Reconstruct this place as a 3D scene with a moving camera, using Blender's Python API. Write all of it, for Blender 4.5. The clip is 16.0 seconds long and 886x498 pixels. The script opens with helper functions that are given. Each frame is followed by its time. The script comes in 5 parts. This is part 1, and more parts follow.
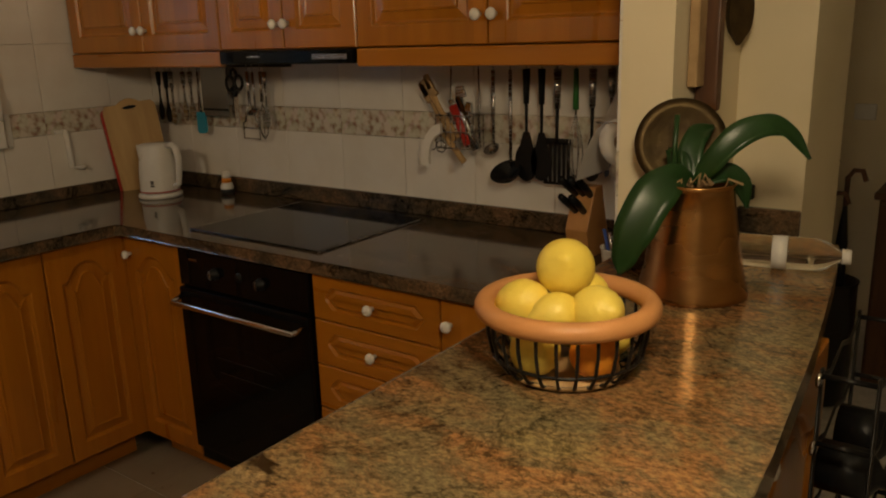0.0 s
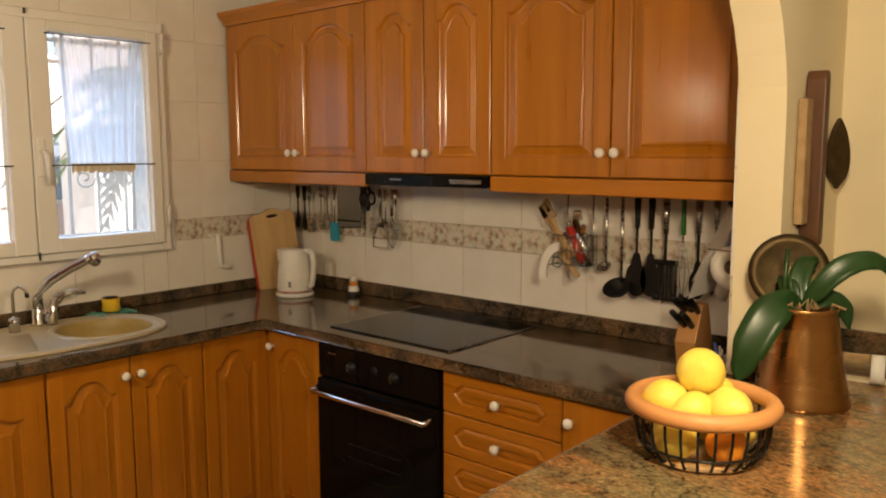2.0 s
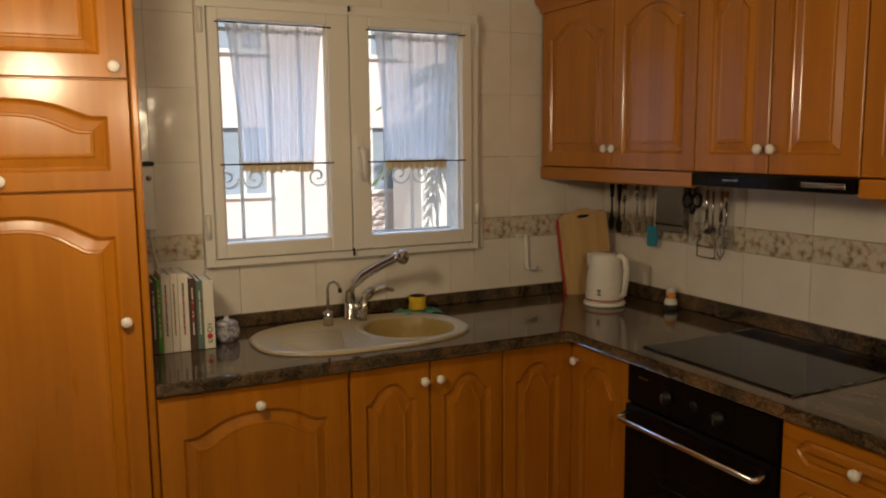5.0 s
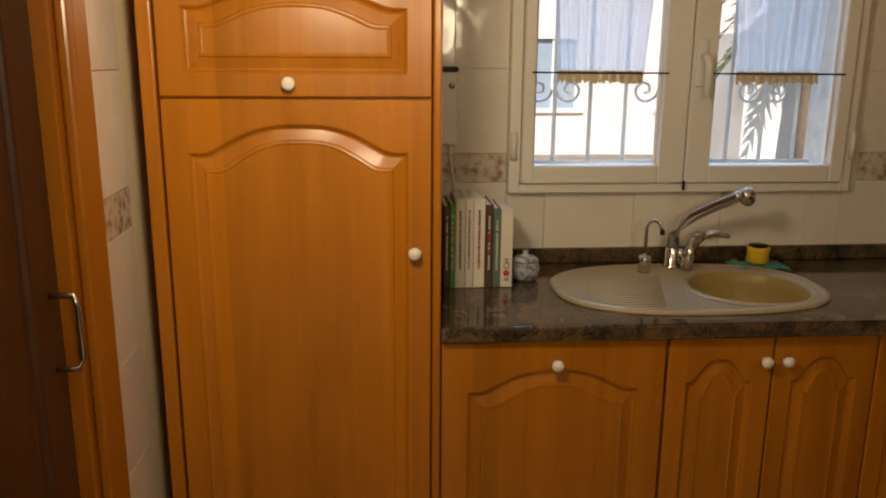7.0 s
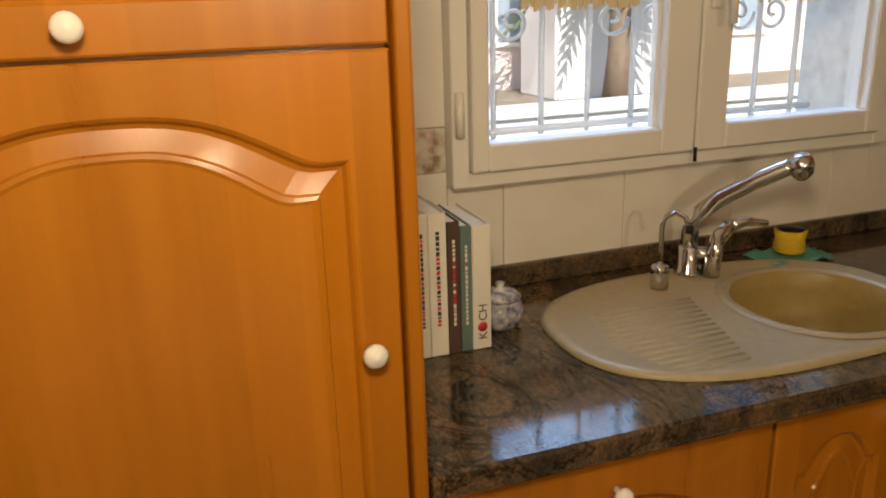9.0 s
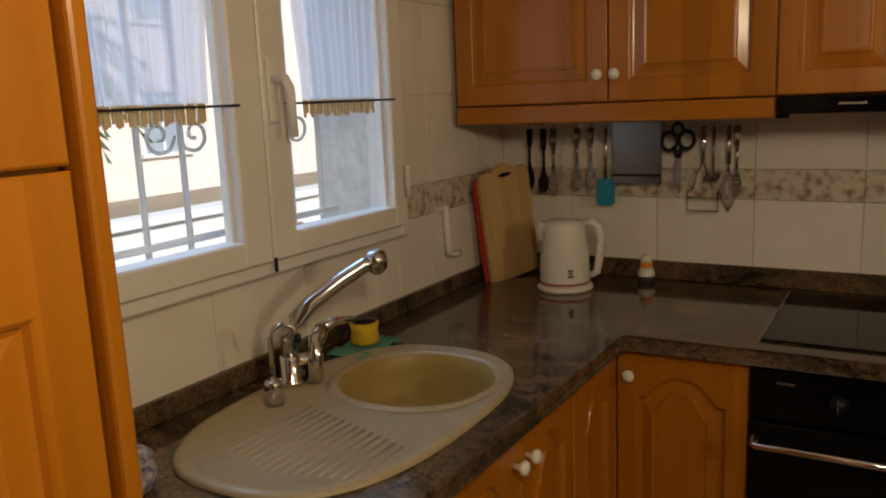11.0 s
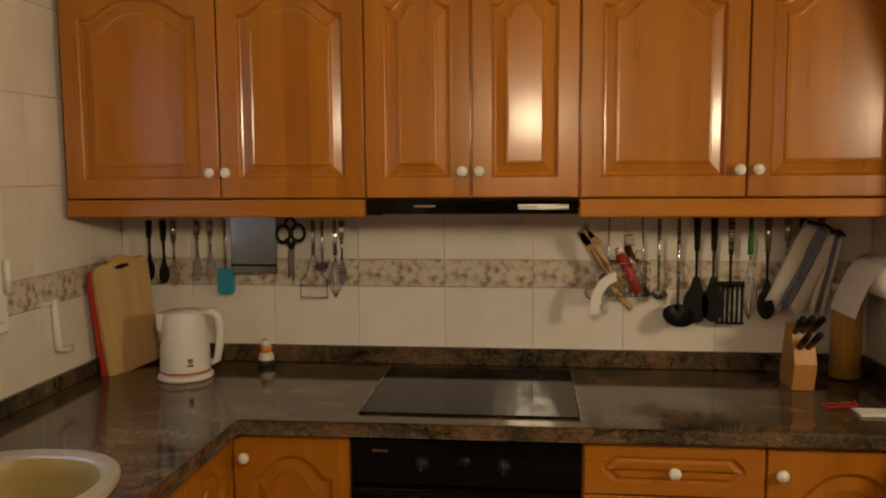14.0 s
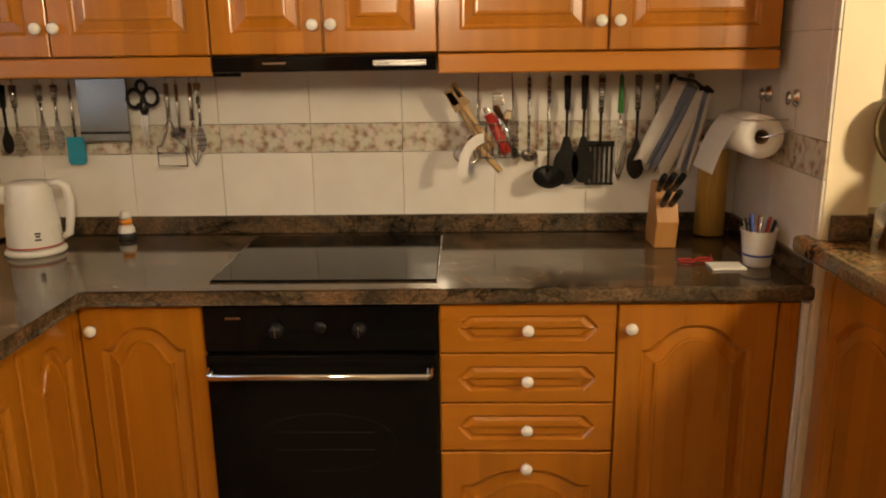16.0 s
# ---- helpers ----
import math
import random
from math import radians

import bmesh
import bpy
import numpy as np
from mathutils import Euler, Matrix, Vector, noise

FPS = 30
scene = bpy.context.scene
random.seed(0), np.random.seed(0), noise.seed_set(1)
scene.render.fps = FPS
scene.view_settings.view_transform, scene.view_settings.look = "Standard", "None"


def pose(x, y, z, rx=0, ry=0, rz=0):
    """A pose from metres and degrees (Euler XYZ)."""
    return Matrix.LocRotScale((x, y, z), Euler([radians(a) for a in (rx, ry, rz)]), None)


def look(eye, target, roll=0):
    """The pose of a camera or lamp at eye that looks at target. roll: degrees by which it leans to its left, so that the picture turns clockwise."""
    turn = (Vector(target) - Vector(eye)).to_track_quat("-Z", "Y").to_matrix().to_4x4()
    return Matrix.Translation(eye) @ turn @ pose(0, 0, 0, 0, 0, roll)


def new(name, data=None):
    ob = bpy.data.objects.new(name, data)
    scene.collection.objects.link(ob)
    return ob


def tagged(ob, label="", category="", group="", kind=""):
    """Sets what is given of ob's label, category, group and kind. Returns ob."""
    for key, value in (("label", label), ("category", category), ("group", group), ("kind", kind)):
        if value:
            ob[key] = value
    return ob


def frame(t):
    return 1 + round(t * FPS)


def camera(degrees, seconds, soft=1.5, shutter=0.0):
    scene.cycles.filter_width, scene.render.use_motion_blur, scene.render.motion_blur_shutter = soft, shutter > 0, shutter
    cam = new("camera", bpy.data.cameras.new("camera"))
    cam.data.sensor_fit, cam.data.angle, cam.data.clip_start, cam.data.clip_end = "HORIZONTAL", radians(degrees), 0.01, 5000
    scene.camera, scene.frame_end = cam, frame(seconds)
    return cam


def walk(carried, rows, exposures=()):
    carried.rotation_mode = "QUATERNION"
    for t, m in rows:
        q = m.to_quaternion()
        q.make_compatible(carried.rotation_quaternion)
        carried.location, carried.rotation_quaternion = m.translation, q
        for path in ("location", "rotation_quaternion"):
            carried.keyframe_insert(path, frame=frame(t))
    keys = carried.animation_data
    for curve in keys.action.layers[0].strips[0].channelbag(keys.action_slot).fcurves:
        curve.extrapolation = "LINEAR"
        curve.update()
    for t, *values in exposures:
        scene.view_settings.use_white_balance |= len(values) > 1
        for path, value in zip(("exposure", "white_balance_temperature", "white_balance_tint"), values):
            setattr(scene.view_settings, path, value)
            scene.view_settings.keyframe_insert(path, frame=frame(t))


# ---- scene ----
cam = camera(58.0, 16.0, soft=2.0)
PATH = [
    (0, (3.118, -2.123, 1.486), (1.969, -0.568, 0.977), -1.7),
    (0.5, (3.127, -2.284, 1.506), (1.949, -0.73, 1.063), -1.7),
    (1, (3.151, -2.389, 1.526), (1.914, -0.866, 1.141), -1.5),
    (1.5, (3.172, -2.438, 1.541), (1.892, -0.928, 1.256), -0.6),
    (2, (3.171, -2.463, 1.553), (1.859, -0.973, 1.307), -0.2),
    (2.5, (3.149, -2.476, 1.554), (1.805, -1.013, 1.322), -0.4),
    (3, (3.113, -2.485, 1.564), (1.721, -1.067, 1.334), -0.4),
    (3.5, (3.099, -2.474, 1.567), (1.632, -1.134, 1.331), -0.7),
    (4, (3.057, -2.416, 1.571), (1.497, -1.19, 1.322), -1.5),
    (4.5, (3.005, -2.336, 1.573), (1.342, -1.252, 1.332), -1.3),
    (5, (2.921, -2.271, 1.569), (1.146, -1.388, 1.306), -0.5),
    (7.5, (2.21, -2.181, 1.533), (0.274, -2.05, 1.05), 0.4),
    (8, (1.916, -2.171, 1.524), (-0.014, -2.004, 1.028), 1.2),
    (8.5, (1.675, -2.215, 1.515), (-0.21, -1.896, 0.929), 1.2),
    (9, (1.479, -2.303, 1.501), (-0.319, -1.673, 0.896), -1.7),
    (9.5, (1.331, -2.31, 1.488), (-0.318, -1.354, 0.882), -1.6),
    (10, (1.258, -2.363, 1.481), (-0.169, -1.074, 0.93), -3.1),
    (12.5, (1.239, -2.61, 1.532), (0.665, -0.707, 1.313), 1.3),
    (13, (1.259, -2.621, 1.539), (0.825, -0.678, 1.348), 1.0),
    (13.5, (1.305, -2.621, 1.547), (1.01, -0.651, 1.36), 0.3),
    (14, (1.393, -2.596, 1.55), (1.178, -0.618, 1.351), -0.4),
    (14.5, (1.508, -2.568, 1.545), (1.385, -0.592, 1.265), -1.4),
    (15, (1.599, -2.546, 1.53), (1.544, -0.573, 1.212), -1.4),
    (15.5, (1.632, -2.533, 1.507), (1.577, -0.569, 1.136), -1.4),
    (16, (1.598, -2.515, 1.488), (1.543, -0.578, 0.993), -0.8),
]
EXPOSURES = [(0.0, -0.43), (0.6, -0.12), (1.4, 0.5), (2.2, 0.8), (3.5, 0.7), (4.3, 0.17), (5.2, -0.03), (7.3, 0.11), (8.5, 0.51), (9.3, 0.35), (10.2, -0.1), (12.3, -0.08), (13.5, 0.2), (14.3, 0.67), (15.0, 0.75), (15.5, 0.75), (16.0, 1.21)]
walk(cam, [(t, look(eye, target, roll)) for t, eye, target, roll in PATH], EXPOSURES)

# ---- world, sun, lamps ----
SUN_EL, SUN_AZ = 36.0, 98.0
wd = bpy.data.worlds.new("sky")
scene.world = wd
wd.use_nodes = True
sky = wd.node_tree.nodes.new("ShaderNodeTexSky")
sky.sky_type = "NISHITA"
sky.sun_disc = False
sky.sun_elevation, sky.sun_rotation = radians(SUN_EL), radians(SUN_AZ)
bg = wd.node_tree.nodes["Background"]
bg.inputs["Strength"].default_value = 0.15
wd.node_tree.links.new(sky.outputs["Color"], bg.inputs["Color"])


def lamp(name, kind, m, energy, color, **more):
    data = bpy.data.lights.new(name, kind)
    data.energy, data.color = energy, color
    for k, v in more.items():
        if k == "angle":
            data.angle = v
        if k == "size":
            data.shape, data.size = "RECTANGLE", v
        if k == "size_y":
            data.size_y = v
        if k == "cone":
            data.spot_size, data.spot_blend = v, 0.55
        if k == "soft":
            data.shadow_soft_size = v
    o = new(name, data)
    o.matrix_world = m
    return o


az, el = radians(SUN_AZ), radians(SUN_EL)
sun_way = Vector((math.sin(az) * math.cos(el), math.cos(az) * math.cos(el), math.sin(el)))
lamp("sun", "SUN", look(sun_way * 20, (0, 0, 0)), 5.0, (1.0, 0.95, 0.88), angle=radians(0.5))
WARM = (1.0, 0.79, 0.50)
lamp("window_skylight", "AREA", look((-2.0, -1.23, 3.7), (0.1, -1.23, 1.5)), 115, (0.42, 0.64, 1.0), size=3.6, size_y=2.4)
# added warm fills, standing in for a light that moves with the camera
lamp("kitchen_fill_spot", "SPOT", look((1.40, -2.28, 1.80), (0.60, -1.72, 1.62)), 25, WARM, soft=0.09, cone=radians(172))
lamp("dining_fill_point", "POINT", pose(3.02, -1.72, 1.76), 30, WARM, soft=0.09)

# ---- materials ----


def col(c):
    return (c[0], c[1], c[2], 1.0)


def mat(name, base, rough=0.5, metal=0.0, var=None, scale=8.0, stretch=(1, 1, 1), bump=0.0, bscale=60.0, coat=0.0, rand=0.0, trans=0.0, ior=1.45, rvar=0.08, spec=0.5, boards=0.0):
    m = bpy.data.materials.new(name)
    m.use_nodes = True
    nt = m.node_tree
    b = nt.nodes["Principled BSDF"]
    b.inputs["Base Color"].default_value = col(base)
    b.inputs["Roughness"].default_value = rough
    b.inputs["Metallic"].default_value = metal
    b.inputs["Coat Weight"].default_value = coat
    b.inputs["Coat Roughness"].default_value = 0.15
    b.inputs["Transmission Weight"].default_value = trans
    b.inputs["IOR"].default_value = ior
    b.inputs["Specular IOR Level"].default_value = spec
    tc = nt.nodes.new("ShaderNodeTexCoord")
    mp = nt.nodes.new("ShaderNodeMapping")
    mp.inputs["Scale"].default_value = stretch
    nt.links.new(tc.outputs["Object"], mp.inputs["Vector"])
    info = nt.nodes.new("ShaderNodeObjectInfo")
    add = nt.nodes.new("ShaderNodeVectorMath")
    add.operation = "MULTIPLY_ADD"
    nt.links.new(info.outputs["Random"], add.inputs[0])
    add.inputs[1].default_value = (17.0, 9.0, 23.0)
    nt.links.new(mp.outputs["Vector"], add.inputs[2])
    n1 = nt.nodes.new("ShaderNodeTexNoise")
    n1.inputs["Scale"].default_value = scale
    n1.inputs["Detail"].default_value = 6
    nt.links.new(add.outputs["Vector"], n1.inputs["Vector"])
    if var is not None:
        ramp = nt.nodes.new("ShaderNodeValToRGB")
        ramp.color_ramp.elements[0].position, ramp.color_ramp.elements[1].position = 0.3, 0.7
        ramp.color_ramp.elements[0].color, ramp.color_ramp.elements[1].color = col(base), col(var)
        nt.links.new(n1.outputs["Fac"], ramp.inputs["Fac"])
        out = ramp.outputs["Color"]
        if rand:
            hsv = nt.nodes.new("ShaderNodeHueSaturation")
            mr = nt.nodes.new("ShaderNodeMapRange")
            mr.inputs["To Min"].default_value, mr.inputs["To Max"].default_value = 1 - rand, 1 + rand
            nt.links.new(info.outputs["Random"], mr.inputs["Value"])
            nt.links.new(mr.outputs["Result"], hsv.inputs["Value"])
            nt.links.new(out, hsv.inputs["Color"])
            out = hsv.outputs["Color"]
        if boards:
            # glued staves about 7 cm wide, each of its own tone
            sep = nt.nodes.new("ShaderNodeSeparateXYZ")
            nt.links.new(tc.outputs["Object"], sep.inputs["Vector"])
            stave = nt.nodes.new("ShaderNodeMath")
            stave.operation = "MULTIPLY_ADD"
            stave.inputs[1].default_value = 14.0
            nt.links.new(sep.outputs["X"], stave.inputs[0])
            shift = nt.nodes.new("ShaderNodeMath")
            shift.operation = "MULTIPLY"
            shift.inputs[1].default_value = 37.3
            nt.links.new(info.outputs["Random"], shift.inputs[0])
            nt.links.new(shift.outputs["Value"], stave.inputs[2])
            whole = nt.nodes.new("ShaderNodeMath")
            whole.operation = "FLOOR"
            nt.links.new(stave.outputs["Value"], whole.inputs[0])
            wn = nt.nodes.new("ShaderNodeTexWhiteNoise")
            wn.noise_dimensions = "1D"
            nt.links.new(whole.outputs["Value"], wn.inputs["W"])
            mr3 = nt.nodes.new("ShaderNodeMapRange")
            mr3.inputs["To Min"].default_value, mr3.inputs["To Max"].default_value = 1 - boards, 1 + boards
            nt.links.new(wn.outputs["Value"], mr3.inputs["Value"])
            tone = nt.nodes.new("ShaderNodeHueSaturation")
            nt.links.new(mr3.outputs["Result"], tone.inputs["Value"])
            nt.links.new(out, tone.inputs["Color"])
            out = tone.outputs["Color"]
        nt.links.new(out, b.inputs["Base Color"])
    mr2 = nt.nodes.new("ShaderNodeMapRange")
    mr2.inputs["To Min"].default_value, mr2.inputs["To Max"].default_value = max(0.02, rough - rvar), rough + rvar
    nt.links.new(n1.outputs["Fac"], mr2.inputs["Value"])
    nt.links.new(mr2.outputs["Result"], b.inputs["Roughness"])
    if bump:
        n2 = nt.nodes.new("ShaderNodeTexNoise")
        n2.inputs["Scale"].default_value = bscale
        n2.inputs["Detail"].default_value = 4
        nt.links.new(add.outputs["Vector"], n2.inputs["Vector"])
        bp = nt.nodes.new("ShaderNodeBump")
        bp.inputs["Strength"].default_value = bump
        bp.inputs["Distance"].default_value = 0.004
        nt.links.new(n2.outputs["Fac"], bp.inputs["Height"])
        nt.links.new(bp.outputs["Normal"], b.inputs["Normal"])
    return m


def granite(name, tones, size, speck, veins, patch=None, flow=1.7):
    m = bpy.data.materials.new(name)
    m.use_nodes = True
    nt = m.node_tree
    b = nt.nodes["Principled BSDF"]
    b.inputs["Roughness"].default_value = 0.16 if patch else 0.09
    tc = nt.nodes.new("ShaderNodeTexCoord")
    mp = nt.nodes.new("ShaderNodeMapping")
    mp.inputs["Rotation"].default_value = (0, 0, 0.9)
    mp.inputs["Scale"].default_value = (1.0, flow, 1.4)
    nt.links.new(tc.outputs["Object"], mp.inputs["Vector"])

    def noise_tex(sc, det, rough, dist):
        n = nt.nodes.new("ShaderNodeTexNoise")
        n.inputs["Scale"].default_value, n.inputs["Detail"].default_value = sc, det
        n.inputs["Roughness"].default_value, n.inputs["Distortion"].default_value = rough, dist
        nt.links.new(mp.outputs["Vector"], n.inputs["Vector"])
        return n

    big, fine, vein = noise_tex(size, 12, 0.74, 0.5), noise_tex(95, 6, 0.75, 0.2), noise_tex(2.1, 10, 0.66, 0.9)
    r1 = nt.nodes.new("ShaderNodeValToRGB")
    els = r1.color_ramp.elements
    els[0].position, els[0].color = 0.30, col(tones[0])
    els[1].position, els[1].color = 0.72, col(tones[4])
    for p, c in ((0.43, tones[1]), (0.51, tones[2]), (0.59, tones[3])):
        e = els.new(p)
        e.color = col(c)
    nt.links.new(big.outputs["Fac"], r1.inputs["Fac"])
    r2 = nt.nodes.new("ShaderNodeValToRGB")
    els = r2.color_ramp.elements
    els[0].position, els[0].color = 0.38, col((0.10, 0.09, 0.08))
    els[1].position, els[1].color = 0.64, col((1.7, 1.6, 1.5))
    nt.links.new(fine.outputs["Fac"], r2.inputs["Fac"])
    mul = nt.nodes.new("ShaderNodeMix")
    mul.data_type, mul.blend_type = "RGBA", "MULTIPLY"
    mul.inputs["Factor"].default_value = speck
    body = r1.outputs["Color"]
    if patch:
        # broad clouds of another mineral, and thick broken black streaks
        cloud = noise_tex(3.4, 7, 0.6, 1.1)
        r4 = nt.nodes.new("ShaderNodeValToRGB")
        r4.color_ramp.elements[0].position, r4.color_ramp.elements[1].position = 0.44, 0.60
        r4.color_ramp.elements[1].color = col((0.8, 0.8, 0.8))
        nt.links.new(cloud.outputs["Fac"], r4.inputs["Fac"])
        tint = nt.nodes.new("ShaderNodeMix")
        tint.data_type = "RGBA"
        nt.links.new(r4.outputs["Color"], tint.inputs["Factor"])
        nt.links.new(body, tint.inputs["A"])
        tint.inputs["B"].default_value = col(patch)
        streak = noise_tex(2.6, 9, 0.62, 1.6)
        r5 = nt.nodes.new("ShaderNodeValToRGB")
        r5.color_ramp.elements[0].position, r5.color_ramp.elements[0].color = 0.350, col((0.05, 0.045, 0.04))
        r5.color_ramp.elements[1].position = 0.395
        nt.links.new(streak.outputs["Fac"], r5.inputs["Fac"])
        dark = nt.nodes.new("ShaderNodeMix")
        dark.data_type, dark.blend_type = "RGBA", "MULTIPLY"
        dark.inputs["Factor"].default_value = 0.95
        nt.links.new(tint.outputs["Result"], dark.inputs["A"])
        nt.links.new(r5.outputs["Color"], dark.inputs["B"])
        body = dark.outputs["Result"]
    nt.links.new(body, mul.inputs["A"])
    nt.links.new(r2.outputs["Color"], mul.inputs["B"])
    r3 = nt.nodes.new("ShaderNodeValToRGB")
    els = r3.color_ramp.elements
    els[0].position, els[0].color = 0.485, col((1, 1, 1))
    els[1].position, els[1].color = 0.515, col((1, 1, 1))
    e = els.new(0.50)
    e.color = col((0.08, 0.07, 0.06))
    nt.links.new(vein.outputs["Fac"], r3.inputs["Fac"])
    mul2 = nt.nodes.new("ShaderNodeMix")
    mul2.data_type, mul2.blend_type = "RGBA", "MULTIPLY"
    mul2.inputs["Factor"].default_value = veins
    nt.links.new(mul.outputs["Result"], mul2.inputs["A"])
    nt.links.new(r3.outputs["Color"], mul2.inputs["B"])
    nt.links.new(mul2.outputs["Result"], b.inputs["Base Color"])
    return m


M = {}
M["granite"] = granite("polished_brown_granite", ((0.030, 0.026, 0.020), (0.060, 0.047, 0.032), (0.105, 0.074, 0.044), (0.150, 0.092, 0.050), (0.22, 0.155, 0.095)), 7.0, 0.55, 0.9)
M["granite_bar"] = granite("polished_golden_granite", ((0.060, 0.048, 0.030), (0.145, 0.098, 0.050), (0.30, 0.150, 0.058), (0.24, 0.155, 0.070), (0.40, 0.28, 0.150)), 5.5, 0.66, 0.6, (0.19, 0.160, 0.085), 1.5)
M["wood"] = mat("honey_wood", (0.375, 0.128, 0.006), 0.30, var=(0.44, 0.160, 0.009), scale=3.5, stretch=(8, 8, 0.6), bump=0.03, bscale=40, coat=0.4, rand=0.06, boards=0.11)
M["wood_h"] = mat("honey_wood_cross_grain", (0.375, 0.128, 0.006), 0.30, var=(0.44, 0.160, 0.009), scale=3.5, stretch=(0.6, 8, 8), bump=0.03, bscale=40, coat=0.4, rand=0.06)
M["wood_dark"] = mat("dark_wood", (0.07, 0.028, 0.012), 0.45, var=(0.12, 0.05, 0.02), scale=6, stretch=(8, 8, 1), bump=0.1)
M["wood_light"] = mat("pale_beech", (0.50, 0.31, 0.13), 0.5, var=(0.60, 0.40, 0.18), scale=6, stretch=(6, 6, 0.8), bump=0.08)
M["red"] = mat("red_plastic", (0.45, 0.03, 0.015), 0.4, var=(0.40, 0.03, 0.02))
M["tile"] = mat("cream_wall_tile", (0.74, 0.69, 0.62), 0.12, var=(0.80, 0.76, 0.70), scale=9, bump=0.6, bscale=9, rand=0.03, rvar=0.05)
M["border"] = None
M["grout"] = mat("pale_grout", (0.78, 0.74, 0.68), 0.8, var=(0.62, 0.59, 0.53), scale=30, bump=0.2)
M["plaster"] = mat("cream_plaster", (0.76, 0.66, 0.45), 0.75, var=(0.80, 0.70, 0.50), scale=4, bump=0.18, bscale=35)
M["ceiling"] = mat("white_ceiling", (0.78, 0.75, 0.68), 0.85, var=(0.82, 0.79, 0.73), scale=4, bump=0.1, bscale=40)
M["floor"] = mat("beige_floor_tile", (0.27, 0.205, 0.14), 0.3, var=(0.33, 0.255, 0.18), scale=7, rand=0.04, bump=0.06)
M["pvc"] = mat("white_window_frame", (0.80, 0.78, 0.74), 0.35, var=(0.76, 0.73, 0.68), scale=3)
M["knob"] = mat("white_porcelain", (0.82, 0.79, 0.73), 0.12, var=(0.78, 0.75, 0.69), scale=20)
M["black"] = mat("black_enamel_glass", (0.003, 0.003, 0.003), 0.07, var=(0.004, 0.004, 0.004), scale=10, rvar=0.03, spec=0.18)
M["black_soft"] = mat("smoked_oven_glass", (0.006, 0.006, 0.005), 0.2, var=(0.008, 0.008, 0.007), spec=0.3)
M["plastic_k"] = mat("black_plastic", (0.007, 0.007, 0.007), 0.38, var=(0.011, 0.011, 0.011), scale=40, spec=0.25)
M["chrome"] = mat("chrome", (0.72, 0.72, 0.73), 0.12, 1.0, var=(0.66, 0.66, 0.68), scale=30, rvar=0.05)
M["steel"] = mat("brushed_steel", (0.36, 0.35, 0.33), 0.27, 1.0, var=(0.44, 0.43, 0.41), scale=14, stretch=(1, 1, 20))
M["sheet"] = mat("grey_steel_sheet", (0.22, 0.22, 0.22), 0.22, 1.0, var=(0.26, 0.26, 0.26), scale=3)
M["block"] = mat("orange_beech_block", (0.44, 0.205, 0.06), 0.4, var=(0.50, 0.25, 0.08), scale=6, stretch=(6, 6, 0.8), bump=0.08)
M["white"] = mat("white_plastic", (0.78, 0.75, 0.70), 0.28, var=(0.73, 0.70, 0.65), scale=10)
M["sink"] = mat("cream_composite_sink", (0.41, 0.335, 0.205), 0.32, var=(0.37, 0.30, 0.185), scale=60, bump=0.05, bscale=200)
M["bowl"] = mat("sand_composite_bowl", (0.37, 0.265, 0.09), 0.4, var=(0.33, 0.235, 0.08), scale=60)
M["teal"] = mat("blue_silicone", (0.02, 0.28, 0.42), 0.5, var=(0.02, 0.24, 0.37))
M["yellow"] = mat("yellow_sponge", (0.75, 0.50, 0.03), 0.9, var=(0.65, 0.42, 0.02), scale=90, bump=0.6, bscale=180)
M["cloth_g"] = mat("green_cloth", (0.12, 0.38, 0.30), 0.9, var=(0.09, 0.30, 0.25), scale=60, bump=0.4, bscale=150)
M["lemon"] = mat("lemon_peel", (0.88, 0.66, 0.09), 0.42, var=(0.90, 0.72, 0.14), scale=10, bump=0.35, bscale=130)
M["orange"] = mat("orange_peel", (0.80, 0.27, 0.02), 0.42, var=(0.85, 0.33, 0.03), scale=10, bump=0.35, bscale=130)
M["terracotta"] = mat("pale_wood_ring", (0.56, 0.25, 0.085), 0.45, var=(0.64, 0.31, 0.11), scale=9, bump=0.08)
M["copper"] = mat("aged_copper", (0.56, 0.30, 0.11), 0.27, 1.0, var=(0.40, 0.20, 0.07), scale=7, stretch=(1, 1, 2.5), bump=0.12, bscale=25, rvar=0.12)
M["leaf"] = mat("orchid_leaf", (0.010, 0.036, 0.008), 0.34, var=(0.018, 0.056, 0.013), scale=14)
M["root"] = mat("dry_root", (0.42, 0.28, 0.14), 0.8, var=(0.30, 0.19, 0.09), scale=30)
M["iron"] = mat("black_iron", (0.012, 0.011, 0.010), 0.4, 0.4, var=(0.02, 0.018, 0.016))
M["brass"] = mat("dark_brass", (0.12, 0.085, 0.04), 0.55, 1.0, var=(0.08, 0.055, 0.03), scale=25, bump=0.3, bscale=80)
M["paper"] = mat("white_paper", (0.80, 0.78, 0.74), 0.85, var=(0.76, 0.74, 0.70), scale=30, bump=0.15, bscale=120)
M["card"] = mat("grey_card", (0.25, 0.17, 0.10), 0.9)
M["amber"] = mat("dry_spaghetti", (0.62, 0.38, 0.09), 0.5, var=(0.45, 0.26, 0.05), scale=30, stretch=(12, 12, 0.4), bump=0.3, bscale=60)
M["towel"] = mat("linen_towel", (0.62, 0.58, 0.52), 0.95, var=(0.68, 0.64, 0.58), scale=40, bump=0.5, bscale=200)
M["towel_b"] = mat("blue_grey_stripe", (0.15, 0.17, 0.24), 0.95, var=(0.20, 0.22, 0.29), scale=40, bump=0.5, bscale=200)
